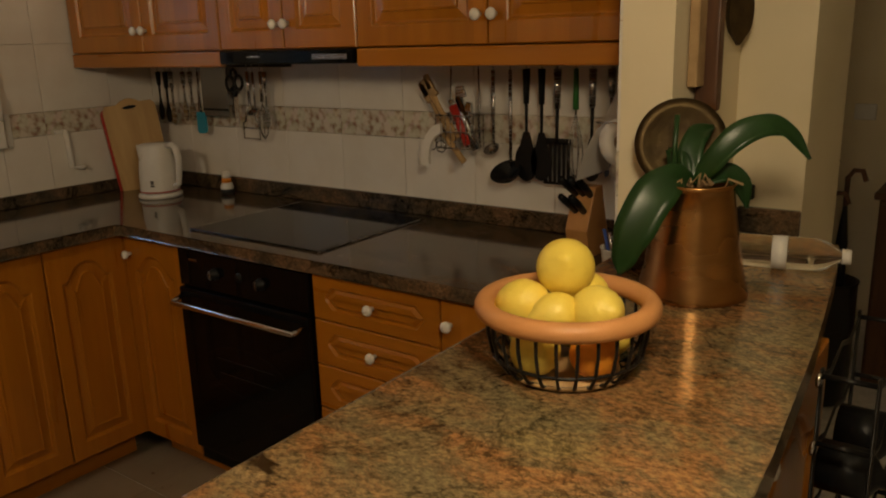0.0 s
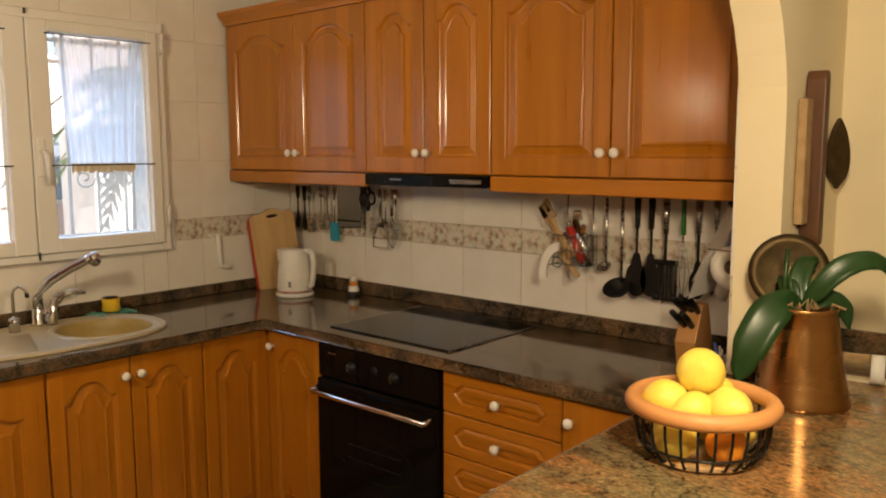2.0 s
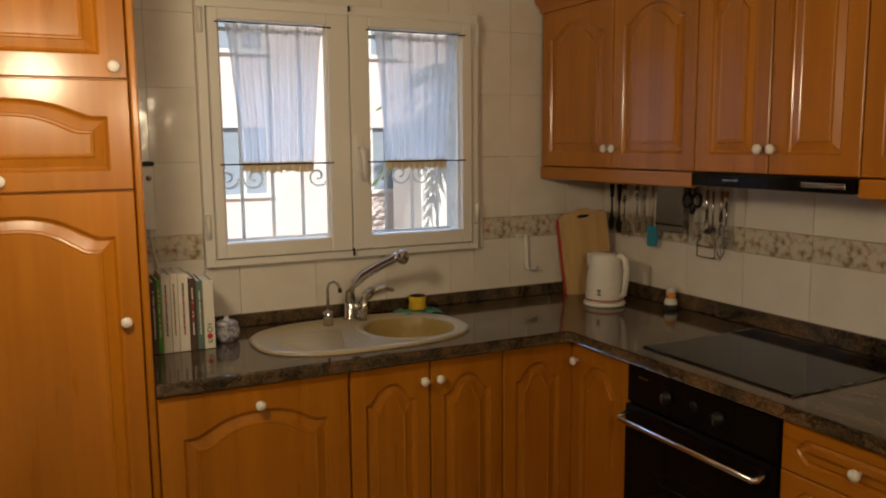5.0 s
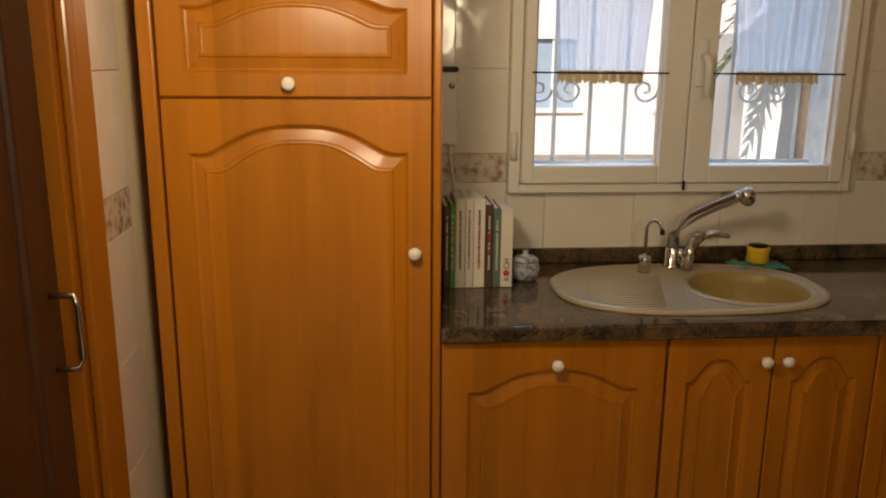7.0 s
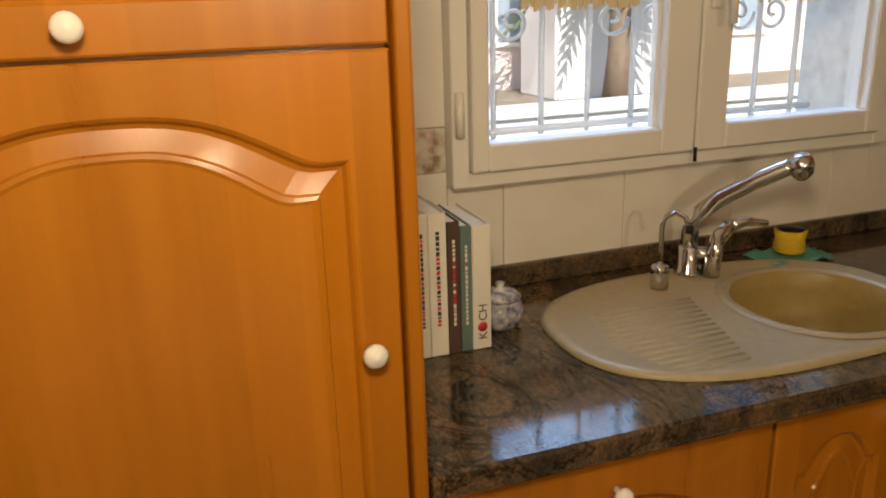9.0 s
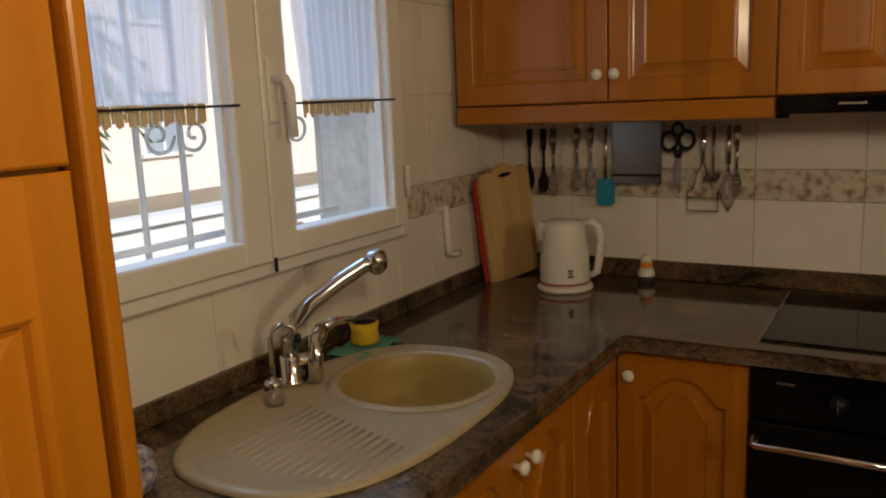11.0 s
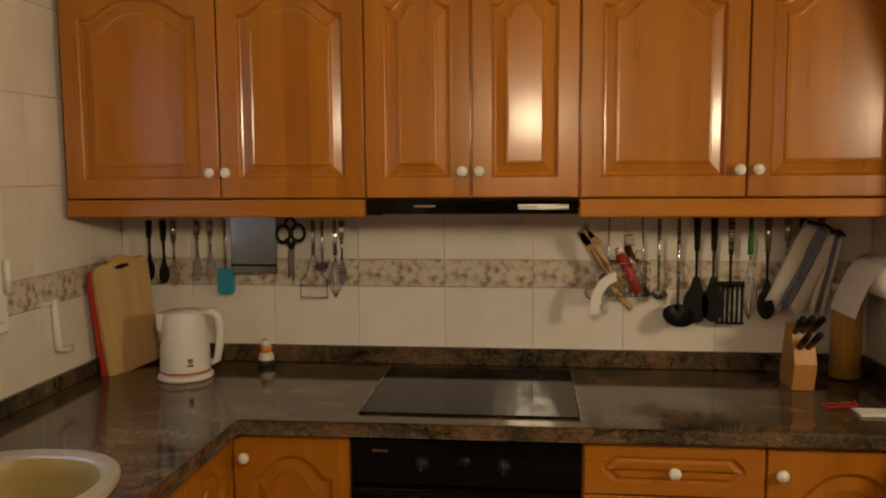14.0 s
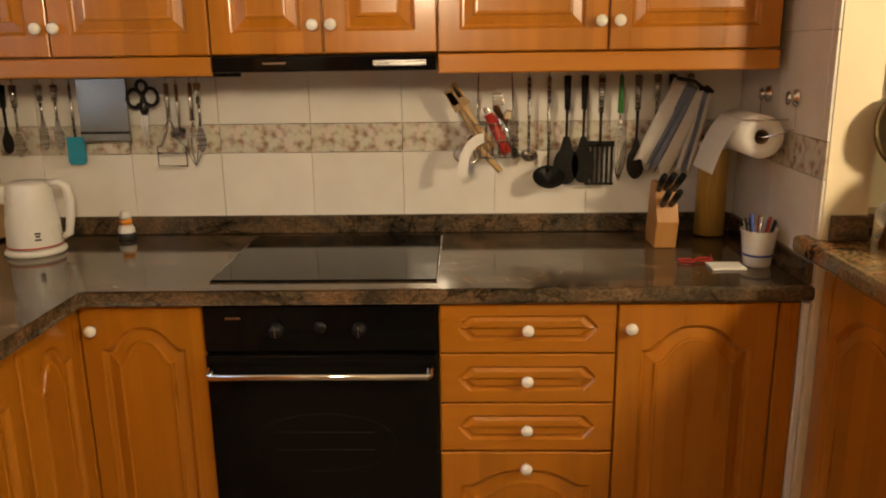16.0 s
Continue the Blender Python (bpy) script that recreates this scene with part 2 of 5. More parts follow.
M["green"] = mat("green_plastic", (0.05, 0.22, 0.05), 0.4, var=(0.04, 0.18, 0.04))
M["sheer"] = None
M["fringe"] = mat("ochre_fringe", (0.68, 0.56, 0.36), 0.95, var=(0.74, 0.62, 0.42), scale=120, bump=0.5, bscale=200)
M["house"] = mat("pale_pink_render", (0.74, 0.63, 0.58), 0.9, var=(0.78, 0.67, 0.63), scale=1.2, bump=0.2, bscale=20)
M["house_w"] = mat("white_render", (0.82, 0.80, 0.77), 0.9, var=(0.78, 0.76, 0.73), scale=2, bump=0.2, bscale=20)
M["rooftile"] = mat("clay_roof_tile", (0.36, 0.14, 0.07), 0.85, var=(0.42, 0.19, 0.10), scale=6)
M["shutter"] = mat("grey_blue_shutter", (0.26, 0.31, 0.37), 0.5, var=(0.30, 0.35, 0.41), scale=6)
M["earth"] = mat("dry_ground", (0.30, 0.25, 0.19), 0.95, var=(0.24, 0.20, 0.15), scale=1.5, bump=0.4, bscale=8)
M["asphalt"] = mat("asphalt", (0.055, 0.055, 0.057), 0.9, var=(0.07, 0.07, 0.07), scale=10, bump=0.4, bscale=60)
M["palm"] = mat("palm_frond", (0.11, 0.15, 0.07), 0.6, var=(0.15, 0.19, 0.10), scale=6)
M["bark"] = mat("palm_bark", (0.26, 0.19, 0.13), 0.95, var=(0.19, 0.135, 0.09), scale=14, bump=0.6, bscale=20)
M["navy"] = mat("navy_glaze", (0.04, 0.05, 0.16), 0.2, var=(0.6, 0.57, 0.52), scale=70)
M["shade"] = mat("fill_fixture_glass", (0.8, 0.76, 0.68), 0.4, var=(0.78, 0.74, 0.66))
for n, c, v in (("spine_w", (0.74, 0.70, 0.62), (0.70, 0.66, 0.58)), ("spine_g", (0.10, 0.30, 0.05), (0.12, 0.34, 0.06)), ("spine_d", (0.07, 0.04, 0.03), (0.09, 0.05, 0.04)), ("spine_t", (0.10, 0.16, 0.14), (0.13, 0.19, 0.17)), ("ink", (0.02, 0.02, 0.02), (0.03, 0.03, 0.03)), ("ink_r", (0.55, 0.03, 0.03), (0.5, 0.03, 0.03)), ("blue", (0.03, 0.07, 0.30), (0.04, 0.08, 0.34)), ("label_y", (0.65, 0.48, 0.05), (0.6, 0.45, 0.05))):
    M[n] = mat(n, c, 0.55, var=v, scale=20)


def flower_border():
    m = bpy.data.materials.new("flower_border_tile")
    m.use_nodes = True
    nt = m.node_tree
    b = nt.nodes["Principled BSDF"]
    b.inputs["Roughness"].default_value = 0.2
    tc = nt.nodes.new("ShaderNodeTexCoord")
    vo = nt.nodes.new("ShaderNodeTexVoronoi")
    vo.inputs["Scale"].default_value = 26
    no = nt.nodes.new("ShaderNodeTexNoise")
    no.inputs["Scale"].default_value, no.inputs["Detail"].default_value = 38, 5
    ramp = nt.nodes.new("ShaderNodeValToRGB")
    els = ramp.color_ramp.elements
    els[0].position, els[0].color = 0.33, col((0.34, 0.20, 0.15))
    els[1].position, els[1].color = 0.56, col((0.68, 0.61, 0.52))
    e = els.new(0.43)
    e.color = col((0.52, 0.43, 0.33))
    mixer = nt.nodes.new("ShaderNodeMix")
    mixer.data_type, mixer.blend_type = "RGBA", "MULTIPLY"
    mixer.inputs["Factor"].default_value = 0.10
    nt.links.new(tc.outputs["Object"], vo.inputs["Vector"])
    nt.links.new(tc.outputs["Object"], no.inputs["Vector"])
    nt.links.new(no.outputs["Fac"], ramp.inputs["Fac"])
    nt.links.new(ramp.outputs["Color"], mixer.inputs["A"])
    nt.links.new(vo.outputs["Color"], mixer.inputs["B"])
    nt.links.new(mixer.outputs["Result"], b.inputs["Base Color"])
    return m


M["border"] = flower_border()


def sheer():
    m = bpy.data.materials.new("sheer_curtain")
    m.use_nodes = True
    nt = m.node_tree
    b = nt.nodes["Principled BSDF"]
    b.inputs["Base Color"].default_value = (0.82, 0.82, 0.84, 1)
    b.inputs["Roughness"].default_value = 0.9
    tl = nt.nodes.new("ShaderNodeBsdfTranslucent")
    tl.inputs["Color"].default_value = (0.85, 0.85, 0.87, 1)
    tp = nt.nodes.new("ShaderNodeBsdfTransparent")
    mx, mx2 = nt.nodes.new("ShaderNodeMixShader"), nt.nodes.new("ShaderNodeMixShader")
    mx.inputs[0].default_value, mx2.inputs[0].default_value = 0.7, 0.22
    nt.links.new(b.outputs[0], mx.inputs[1])
    nt.links.new(tl.outputs[0], mx.inputs[2])
    nt.links.new(mx.outputs[0], mx2.inputs[1])
    nt.links.new(tp.outputs[0], mx2.inputs[2])
    nt.links.new(mx2.outputs[0], nt.nodes["Material Output"].inputs["Surface"])
    return m


M["sheer"] = sheer()


def clear_glass(name):
    m = bpy.data.materials.new(name)
    m.use_nodes = True
    b = m.node_tree.nodes["Principled BSDF"]
    b.inputs["Transmission Weight"].default_value = 1.0
    b.inputs["Roughness"].default_value = 0.0
    b.inputs["IOR"].default_value = 1.45
    b.inputs["Base Color"].default_value = (0.97, 0.98, 0.98, 1)
    return m


M["glass"] = clear_glass("clear_glass")


def glow(name, c, s):
    m = bpy.data.materials.new(name)
    m.use_nodes = True
    b = m.node_tree.nodes["Principled BSDF"]
    b.inputs["Emission Color"].default_value = col(c)
    b.inputs["Emission Strength"].default_value = s
    return m


M["led"] = glow("red_pilot_lamp", (1, 0.05, 0.02), 3.0)

# ---- mesh builders ----


def mesh_ob(name, bm, m, parent=None, smooth=False, place=None):
    me = bpy.data.meshes.new(name)
    bmesh.ops.recalc_face_normals(bm, faces=bm.faces)
    bm.to_mesh(me)
    bm.free()
    for mm in (m if isinstance(m, (list, tuple)) else [m]):
        me.materials.append(M[mm])
    if smooth:
        for p in me.polygons:
            p.use_smooth = True
    o = new(name, me)
    if place is not None:
        o.matrix_basis = place
    if parent is not None:
        o.parent = parent
    return o


def add_box(bm, lo, hi, bevel=0.0, seg=1):
    c = [(a + b) / 2 for a, b in zip(lo, hi)]
    d = [abs(b - a) for a, b in zip(lo, hi)]
    r = bmesh.ops.create_cube(bm, size=1.0, matrix=Matrix.Translation(c) @ Matrix.Diagonal((*d, 1)))
    if bevel:
        es = list({e for v in r["verts"] for e in v.link_edges})
        bmesh.ops.bevel(bm, geom=es, offset=bevel, segments=seg, profile=0.5, affect="EDGES")


def box(name, lo, hi, m, parent=None, bevel=0.002, seg=1, place=None):
    bm = bmesh.new()
    add_box(bm, lo, hi, bevel, seg)
    return mesh_ob(name, bm, m, parent, place=place)


def add_lathe(bm, prof, n=24, m=None):
    m = m or Matrix.Identity(4)
    rings = []
    for r, z in prof:
        rings.append([bm.verts.new(m @ Vector((r * math.cos(2 * math.pi * i / n), r * math.sin(2 * math.pi * i / n), z))) for i in range(n)])
    for a, b in zip(rings, rings[1:]):
        for i in range(n):
            bm.faces.new((a[i], a[(i + 1) % n], b[(i + 1) % n], b[i]))
    for ring in (rings[0], rings[-1]):
        if (ring[0].co - ring[n // 2].co).length > 1e-4:
            bm.faces.new(ring)


def lathe(name, prof, m, parent=None, n=24, place=None):
    bm = bmesh.new()
    add_lathe(bm, prof, n)
    return mesh_ob(name, bm, m, parent, True, place)


def add_tube(bm, pts, r, n=8, closed=False):
    pts = [Vector(p) for p in pts]
    rs = r if isinstance(r, (list, tuple)) else [r] * len(pts)
    rings = []
    up = Vector((0.13, 0.31, 0.94)).normalized()
    k = len(pts)
    for i, p in enumerate(pts):
        a = pts[(i - 1) % k] if (closed or i > 0) else p
        b = pts[(i + 1) % k] if (closed or i < k - 1) else p
        t = (b - a).normalized()
        u = t.cross(up)
        if u.length < 0.05:
            u = t.cross(Vector((1, 0, 0)))
        u.normalize()
        w = t.cross(u)
        up = -w if False else up
        rings.append([bm.verts.new(p + rs[i] * (math.cos(2 * math.pi * j / n) * u + math.sin(2 * math.pi * j / n) * w)) for j in range(n)])
    pairs = list(zip(rings, rings[1:])) + ([(rings[-1], rings[0])] if closed else [])
    for a, b in pairs:
        for j in range(n):
            bm.faces.new((a[j], a[(j + 1) % n], b[(j + 1) % n], b[j]))
    if not closed:
        bm.faces.new(rings[0])
        bm.faces.new(rings[-1])


def tube(name, pts, r, m, parent=None, n=8, closed=False, place=None):
    bm = bmesh.new()
    add_tube(bm, pts, r, n, closed)
    return mesh_ob(name, bm, m, parent, True, place)


def add_prism(bm, outline, depth, axis="y"):
    """A flat outline in x and z, given thickness along y."""
    a = [bm.verts.new((x, 0, z)) for x, z in outline]
    b = [bm.verts.new((x, depth, z)) for x, z in outline]
    k = len(a)
    bm.faces.new(a)
    bm.faces.new(b[::-1])
    for i in range(k):
        bm.faces.new((a[i], b[i], b[(i + 1) % k], a[(i + 1) % k]))


def prism(name, outline, depth, m, parent=None, bevel=0.0, place=None):
    bm = bmesh.new()
    add_prism(bm, outline, depth)
    if bevel:
        bmesh.ops.bevel(bm, geom=list(bm.edges), offset=bevel, segments=2, profile=0.5, affect="EDGES")
    return mesh_ob(name, bm, m, parent, place=place)


def empty(name, m=None):
    o = new(name)
    o.matrix_basis = m or Matrix.Identity(4)
    return o


def arc(cx, cz, rx, rz, a0, a1, n):
    return [(cx + rx * math.cos(radians(a0 + (a1 - a0) * i / n)), cz + rz * math.sin(radians(a0 + (a1 - a0) * i / n))) for i in range(n + 1)]


# ---- raised-panel doors ----
def panel_mesh(name, w, h, rise=0.0, stile=0.058, rail=0.058, notch=False):
    """A framed door with a raised field; rise is the height of the arch over its shoulders. Front at y = 0, facing -y."""
    NA = 32

    def loop(ins):
        x0, x1, z0 = stile + ins, w - stile - ins, rail + ins
        top = h - rail - ins
        pts = [(x0, z0), (x1, z0)]
        for i in range(NA + 1):
            u = 1 - i / NA
            x = x0 + (x1 - x0) * u
            if rise:
                k = min(1.0, abs(u - 0.5) / 0.43)
                z = top - rise + rise * (1 - k ** 2.7) ** 1.5
            else:
                z = top
            pts.append((x, z))
        return pts

    outer = [(0, 0), (w, 0)] + [(w * (1 - i / NA), h) for i in range(NA + 1)]
    e = 0.003
    outer_in = [(min(max(x, e), w - e), min(max(z, e), h - e)) for x, z in outer]
    rows = [(outer, 0.019), (outer, e), (outer_in, 0.0), (loop(0), 0.0), (loop(0.004), 0.003), (loop(0.008), 0.010), (loop(0.013), 0.012), (loop(0.036), 0.0065), (loop(0.038), 0.002), (loop(0.043), 0.001), (loop(0.047), 0.0026)]
    bm = bmesh.new()
    made = [[bm.verts.new((x, y, z)) for x, z in pts] for pts, y in rows]
    k = len(outer)
    for a, b in zip(made, made[1:]):
        for i in range(k):
            bm.faces.new((a[i], a[(i + 1) % k], b[(i + 1) % k], b[i]))
    bm.faces.new(made[-1])
    bm.faces.new(made[0][::-1])
    bmesh.ops.recalc_face_normals(bm, faces=bm.faces)
    me = bpy.data.meshes.new(name)
    bm.to_mesh(me)
    bm.free()
    return me


def knob_on(parent, x, z, r=0.0155):
    o = lathe("knob", [(0.0, 0.0), (0.007, 0.0), (0.006, 0.008), (0.009, 0.012), (r, 0.019), (r * 0.98, 0.025), (r * 0.7, 0.030), (0.0, 0.032)], "knob", parent, 16, pose(x, 0, z, 90, 0, 0))
    o["label"] = "white porcelain knob"
    return o


def drawer_mesh(name, w, h):
    """A drawer front with a raised field whose ends come to a blunt point."""
    def loop(ins):
        a, b, c = 0.045 + ins, w - 0.045 - ins, 0.03
        z0, z1, zm = 0.032 + ins, h - 0.032 - ins, h / 2
        return [(a + c, z0), (b - c, z0), (b - c * 0.3, z0 + 0.02), (b, zm), (b - c * 0.3, z1 - 0.02), (b - c, z1), (a + c, z1), (a + c * 0.3, z1 - 0.02), (a, zm), (a + c * 0.3, z0 + 0.02)]
    outer = [(0.1 * w, 0), (0.9 * w, 0), (w, 0), (w, h / 2), (w, h), (0.9 * w, h), (0.1 * w, h), (0, h), (0, h / 2), (0, 0)]
    e = 0.003
    inn = [(min(max(x, e), w - e), min(max(z, e), h - e)) for x, z in outer]
    bm = bmesh.new()
    made = [[bm.verts.new((x, y, z)) for x, z in pts] for pts, y in ((outer, 0.019), (outer, e), (inn, 0.0), (loop(0), 0.0), (loop(0.004), 0.006), (loop(0.008), 0.007), (loop(0.016), 0.001))]
    k = len(outer)
    for a, b in zip(made, made[1:]):
        for i in range(k):
            bm.faces.new((a[i], a[(i + 1) % k], b[(i + 1) % k], b[i]))
    bm.faces.new(made[-1])
    bm.faces.new(made[0][::-1])
    bmesh.ops.recalc_face_normals(bm, faces=bm.faces)
    me = bpy.data.meshes.new(name)
    bm.to_mesh(me)
    bm.free()
    return me


def front(parent, name, me, x, z, m="wood", knob=None):
    me.materials.clear()
    me.materials.append(M[m])
    o = new(name, me)
    o.parent = parent
    o.matrix_basis = pose(x, 0, z)
    if knob:
        knob_on(o, *knob)
    return o

# ---- the setting: plan ----
XR, XR2, YS, ZC = 2.455, 2.56, -2.74, 2.50      # right wall's kitchen face and far face, south wall, ceiling
CT = 0.905                                       # counter top
PT = 1.02                                        # bar top
WY0, WY1, WZ0, WZ1 = -1.775, -0.675, 1.135, 2.075  # window opening

floor = box("floor", (-0.25, -6.2, -0.12), (6.2, 2.6, -0.006), "grout", bevel=0)
tagged(floor, "beige ceramic tiled floor", "floor", kind="structure")
ceil = box("ceiling", (-0.25, -6.2, ZC), (6.2, 2.6, ZC + 0.12), "ceiling", bevel=0)
tagged(ceil, "plain white plastered ceiling", "ceiling", kind="structure")


def wall(name, parts, m, label):
    bm = bmesh.new()
    for lo, hi in parts:
        add_box(bm, lo, hi)
    return tagged(mesh_ob(name, bm, m), label, "wall", kind="structure")


wall_north = wall("wall_north", [((-0.25, 0.0, 0), (2.62, 0.2, ZC))], "grout", "cream tiled kitchen wall behind the hob")
wall_west = wall("wall_west", [((-0.25, YS - 0.15, 0), (0, WY0, ZC)), ((-0.25, WY1, 0), (0, 0, ZC)), ((-0.25, WY0, 0), (0, WY1, WZ0)), ((-0.25, WY0, WZ1), (0, WY1, ZC))], "grout", "cream tiled window wall over the sink")
wall_south = wall("wall_south", [((0, YS - 0.15, 0), (0.93, YS, ZC)), ((0.93, YS - 0.15, 2.05), (1.73, YS, ZC)), ((1.73, YS - 0.15, 0), (2.46, YS, ZC)), ], "plaster", "tiled wall with a wooden door")

# arched wall over the bar: pier, arch and far pier
bm = bmesh.new()
ya, yb, spring, top = -0.62, -3.02, 1.62, 2.32
add_box(bm, (XR, ya, 0), (XR2, 0.0, ZC))
add_box(bm, (XR, YS - 1.2, 0), (XR2, yb, ZC))
ring = arc((ya + yb) / 2, spring, abs(yb - ya) / 2, top - spring, 0, 180, 32)
for (y0, z0), (y1, z1) in zip(ring, ring[1:]):
    q = [bm.verts.new((x, y, z)) for x in (XR, XR2) for y, z in ((y0, z0), (y1, z1), (y1, ZC), (y0, ZC))]
    for f in ((0, 1, 2, 3), (4, 5, 6, 7), (0, 1, 5, 4)):
        bm.faces.new([q[i] for i in f])
bmesh.ops.remove_doubles(bm, verts=bm.verts, dist=0.0005)
wall_arch = tagged(mesh_ob("wall_arch", bm, "plaster"), "cream plastered wall with a wide arch", "wall", kind="structure")

wall_niche = wall("wall_niche", [((XR2, -0.20, 0), (2.72, 0.2, ZC))], "plaster", "cream plastered wall beside the bar")
wall_hall = wall("wall_hall", [((2.1, 2.4, 0), (6.2, 2.6, ZC)), ((2.1, 0.2, 0), (2.2, 2.4, ZC))], "plaster", "cream wall at the end of the hall")
wall_east = wall("wall_east", [((6.0, -6.0, 0), (6.2, 2.4, ZC))], "plaster", "plain cream wall of the dining side")
wall_far = wall("wall_far", [((XR2, -6.2, 0), (6.2, -6.0, ZC)), ((XR, -6.0, 0), (XR2, YS - 1.2, ZC))], "plaster", "plain cream wall of the dining side")

# ---- window ----
win = box("window_1", (-0.06, WY0, WZ0), (0.045, WY0 + 0.035, WZ1), "pvc", bevel=0.003)
tagged(win, "white two-leaf casement window with thin curtains", "window", kind="structure")
bm = bmesh.new()
add_box(bm, (-0.06, WY1 - 0.035, WZ0), (0.045, WY1, WZ1), 0.003)
add_box(bm, (-0.06, WY0 + 0.035, WZ0), (0.045, WY1 - 0.035, WZ0 + 0.03), 0.003)
add_box(bm, (-0.06, WY0 + 0.035, WZ1 - 0.035), (0.045, WY1 - 0.035, WZ1), 0.003)
mesh_ob("frame", bm, "pvc", win)
ym = -1.228


def sash(y0, y1, glass0, glass1):
    z0, z1, g0, g1 = WZ0 + 0.032, WZ1 - 0.037, 1.222, 1.998
    bm = bmesh.new()
    add_box(bm, (0.0, y0, z0), (0.062, glass0, z1), 0.004)
    add_box(bm, (0.0, glass1, z0), (0.062, y1, z1), 0.004)
    add_box(bm, (0.0, glass0, z0), (0.062, glass1, g0), 0.004)
    add_box(bm, (0.0, glass0, g1), (0.062, glass1, z1), 0.004)
    o = mesh_ob("sash", bm, "pvc", win)
    g = box("pane", (0.020, glass0 - 0.005, g0 - 0.005), (0.026, glass1 + 0.005, g1 + 0.005), "glass", o, bevel=0)
    g.visible_shadow = False
    bm = bmesh.new()
    for a in (glass0, glass1 - 0.008):
        add_box(bm, (0.029, a, g0), (0.036, a + 0.008, g1))
    mesh_ob("bead", bm, "pvc", o)


sash(WY0 + 0.037, ym - 0.002, -1.703, -1.312)
sash(ym + 0.002, WY1 - 0.037, -1.150, -0.757)
tube("bar", [(0.064, ym, 1.145), (0.064, ym, 1.175)], 0.004, "plastic_k", win)
tube("bar", [(0.064, ym, 2.05), (0.064, ym, 2.07)], 0.004, "plastic_k", win)
h = box("handle", (0.062, ym + 0.012, 1.46), (0.072, ym + 0.042, 1.60), "pvc", win, bevel=0.004, seg=2)
tube("lever", [(0.072, ym + 0.027, 1.55), (0.105, ym + 0.027, 1.55), (0.112, ym + 0.03, 1.53), (0.112, ym + 0.034, 1.43)], [0.009, 0.010, 0.011, 0.009], "pvc", win, 10)
for yh in (WY0 + 0.012, WY1 - 0.012):
    for zh in (1.24, 1.95):
        tube("hinge", [(0.056, yh, zh), (0.056, yh, zh + 0.085)], 0.009, "pvc", win, 8)
box("sill", (-0.26, WY0, WZ0 - 0.04), (-0.062, WY1, WZ0 + 0.004), "house_w", win, bevel=0.004)


def curtain(y0, y1, seed):
    rnd = random.Random(seed)
    bm = bmesh.new()
    n, rows = 90, 10
    ph = [rnd.uniform(0, 6.28) for _ in range(4)]
    grid = []
    for j in range(rows + 1):
        z = 1.985 - (1.985 - 1.505) * j / rows
        line = []
        for i in range(n + 1):
            u = i / n
            pinch = 1.0 - 0.25 * (j / rows) ** 0.7
            y = (y0 + y1) / 2 + (u - 0.5) * (y1 - y0) * pinch
            x = 0.052 + 0.007 * math.sin(u * 62 + ph[0] + 0.2 * math.sin(j * 0.6)) + 0.004 * math.sin(u * 23 + ph[1]) + 0.0015 * math.sin(j + ph[2])
            line.append(bm.verts.new((x, y, z)))
        grid.append(line)
    for a, b in zip(grid, grid[1:]):
        for i in range(n):
            bm.faces.new((a[i], a[i + 1], b[i + 1], b[i]))
    c = mesh_ob("curtain", bm, "sheer", None, True)
    tagged(c, "thin white sheer half curtain with ochre fringe", "curtain", "window curtains")
    bm = bmesh.new()
    for i in range(60):
        y = (y0 + y1) / 2 + ((i + 0.5) / 60 - 0.5) * (y1 - y0) * 0.75
        x = 0.052 + 0.006 * math.sin(i * 1.03 + ph[0])
        add_box(bm, (x - 0.002, y - 0.0022, 1.478 - rnd.uniform(0, 0.012)), (x + 0.002, y + 0.0022, 1.507))
    mesh_ob("fringe", bm, "fringe", c)
    return c


curtain(-1.680, -1.330, 3)
curtain(-1.125, -0.785, 5)
for a, b in ((-1.715, -1.300), (-1.162, -0.745)):
    for z, r in ((1.500, 0.0028), (1.988, 0.003)):
        o = tube("curtain_rod", [(0.066, a, z), (0.066, b, z)], r, "iron", None, 6)
        tagged(o, "thin dark curtain rod across the casement", "curtain rod", "curtain rods")

# white iron grille outside the window
gr = tube("window_grille", [(-0.20, WY0 + 0.01, 1.20), (-0.20, WY1 - 0.01, 1.20)], 0.009, "pvc", None, 6)
tagged(gr, "white wrought iron window grille with scrolls", "window grille")
tube("rail", [(-0.20, WY0 + 0.01, 2.0), (-0.20, WY1 - 0.01, 2.0)], 0.009, "pvc", gr, 6)
for i in range(9):
    y = WY0 + 0.07 + i * 0.12
    tube("bar", [(-0.20, y, 1.14), (-0.20, y, 2.07)], 0.0075, "pvc", gr, 6)
    if i % 3 == 1:
        for s in (-1, 1):
            pts = []
            for j in range(26):
                a = j / 25 * 2.6 * math.pi
                r = 0.045 * (1 - j / 30)
                pts.append((-0.212, y + s * (0.052 - r * math.cos(a)), 1.44 - r * math.sin(a)))
            tube("scroll", pts, 0.005, "pvc", gr, 5)

# crank on the wall
ck = box("shutter_crank", (0.002, -0.475, 1.165), (0.022, -0.425, 1.18), "pvc", bevel=0.004, seg=2)
tagged(ck, "white shutter crank on the tiled wall", "shutter crank")
tube("arm", [(0.018, -0.43, 1.178), (0.020, -0.425, 1.03), (0.028, -0.395, 1.025), (0.03, -0.375, 1.025)], 0.011, "pvc", ck, 8)
box("guide", (0.002, -0.655, 1.13), (0.014, -0.635, 1.26), "pvc", ck, bevel=0.003)

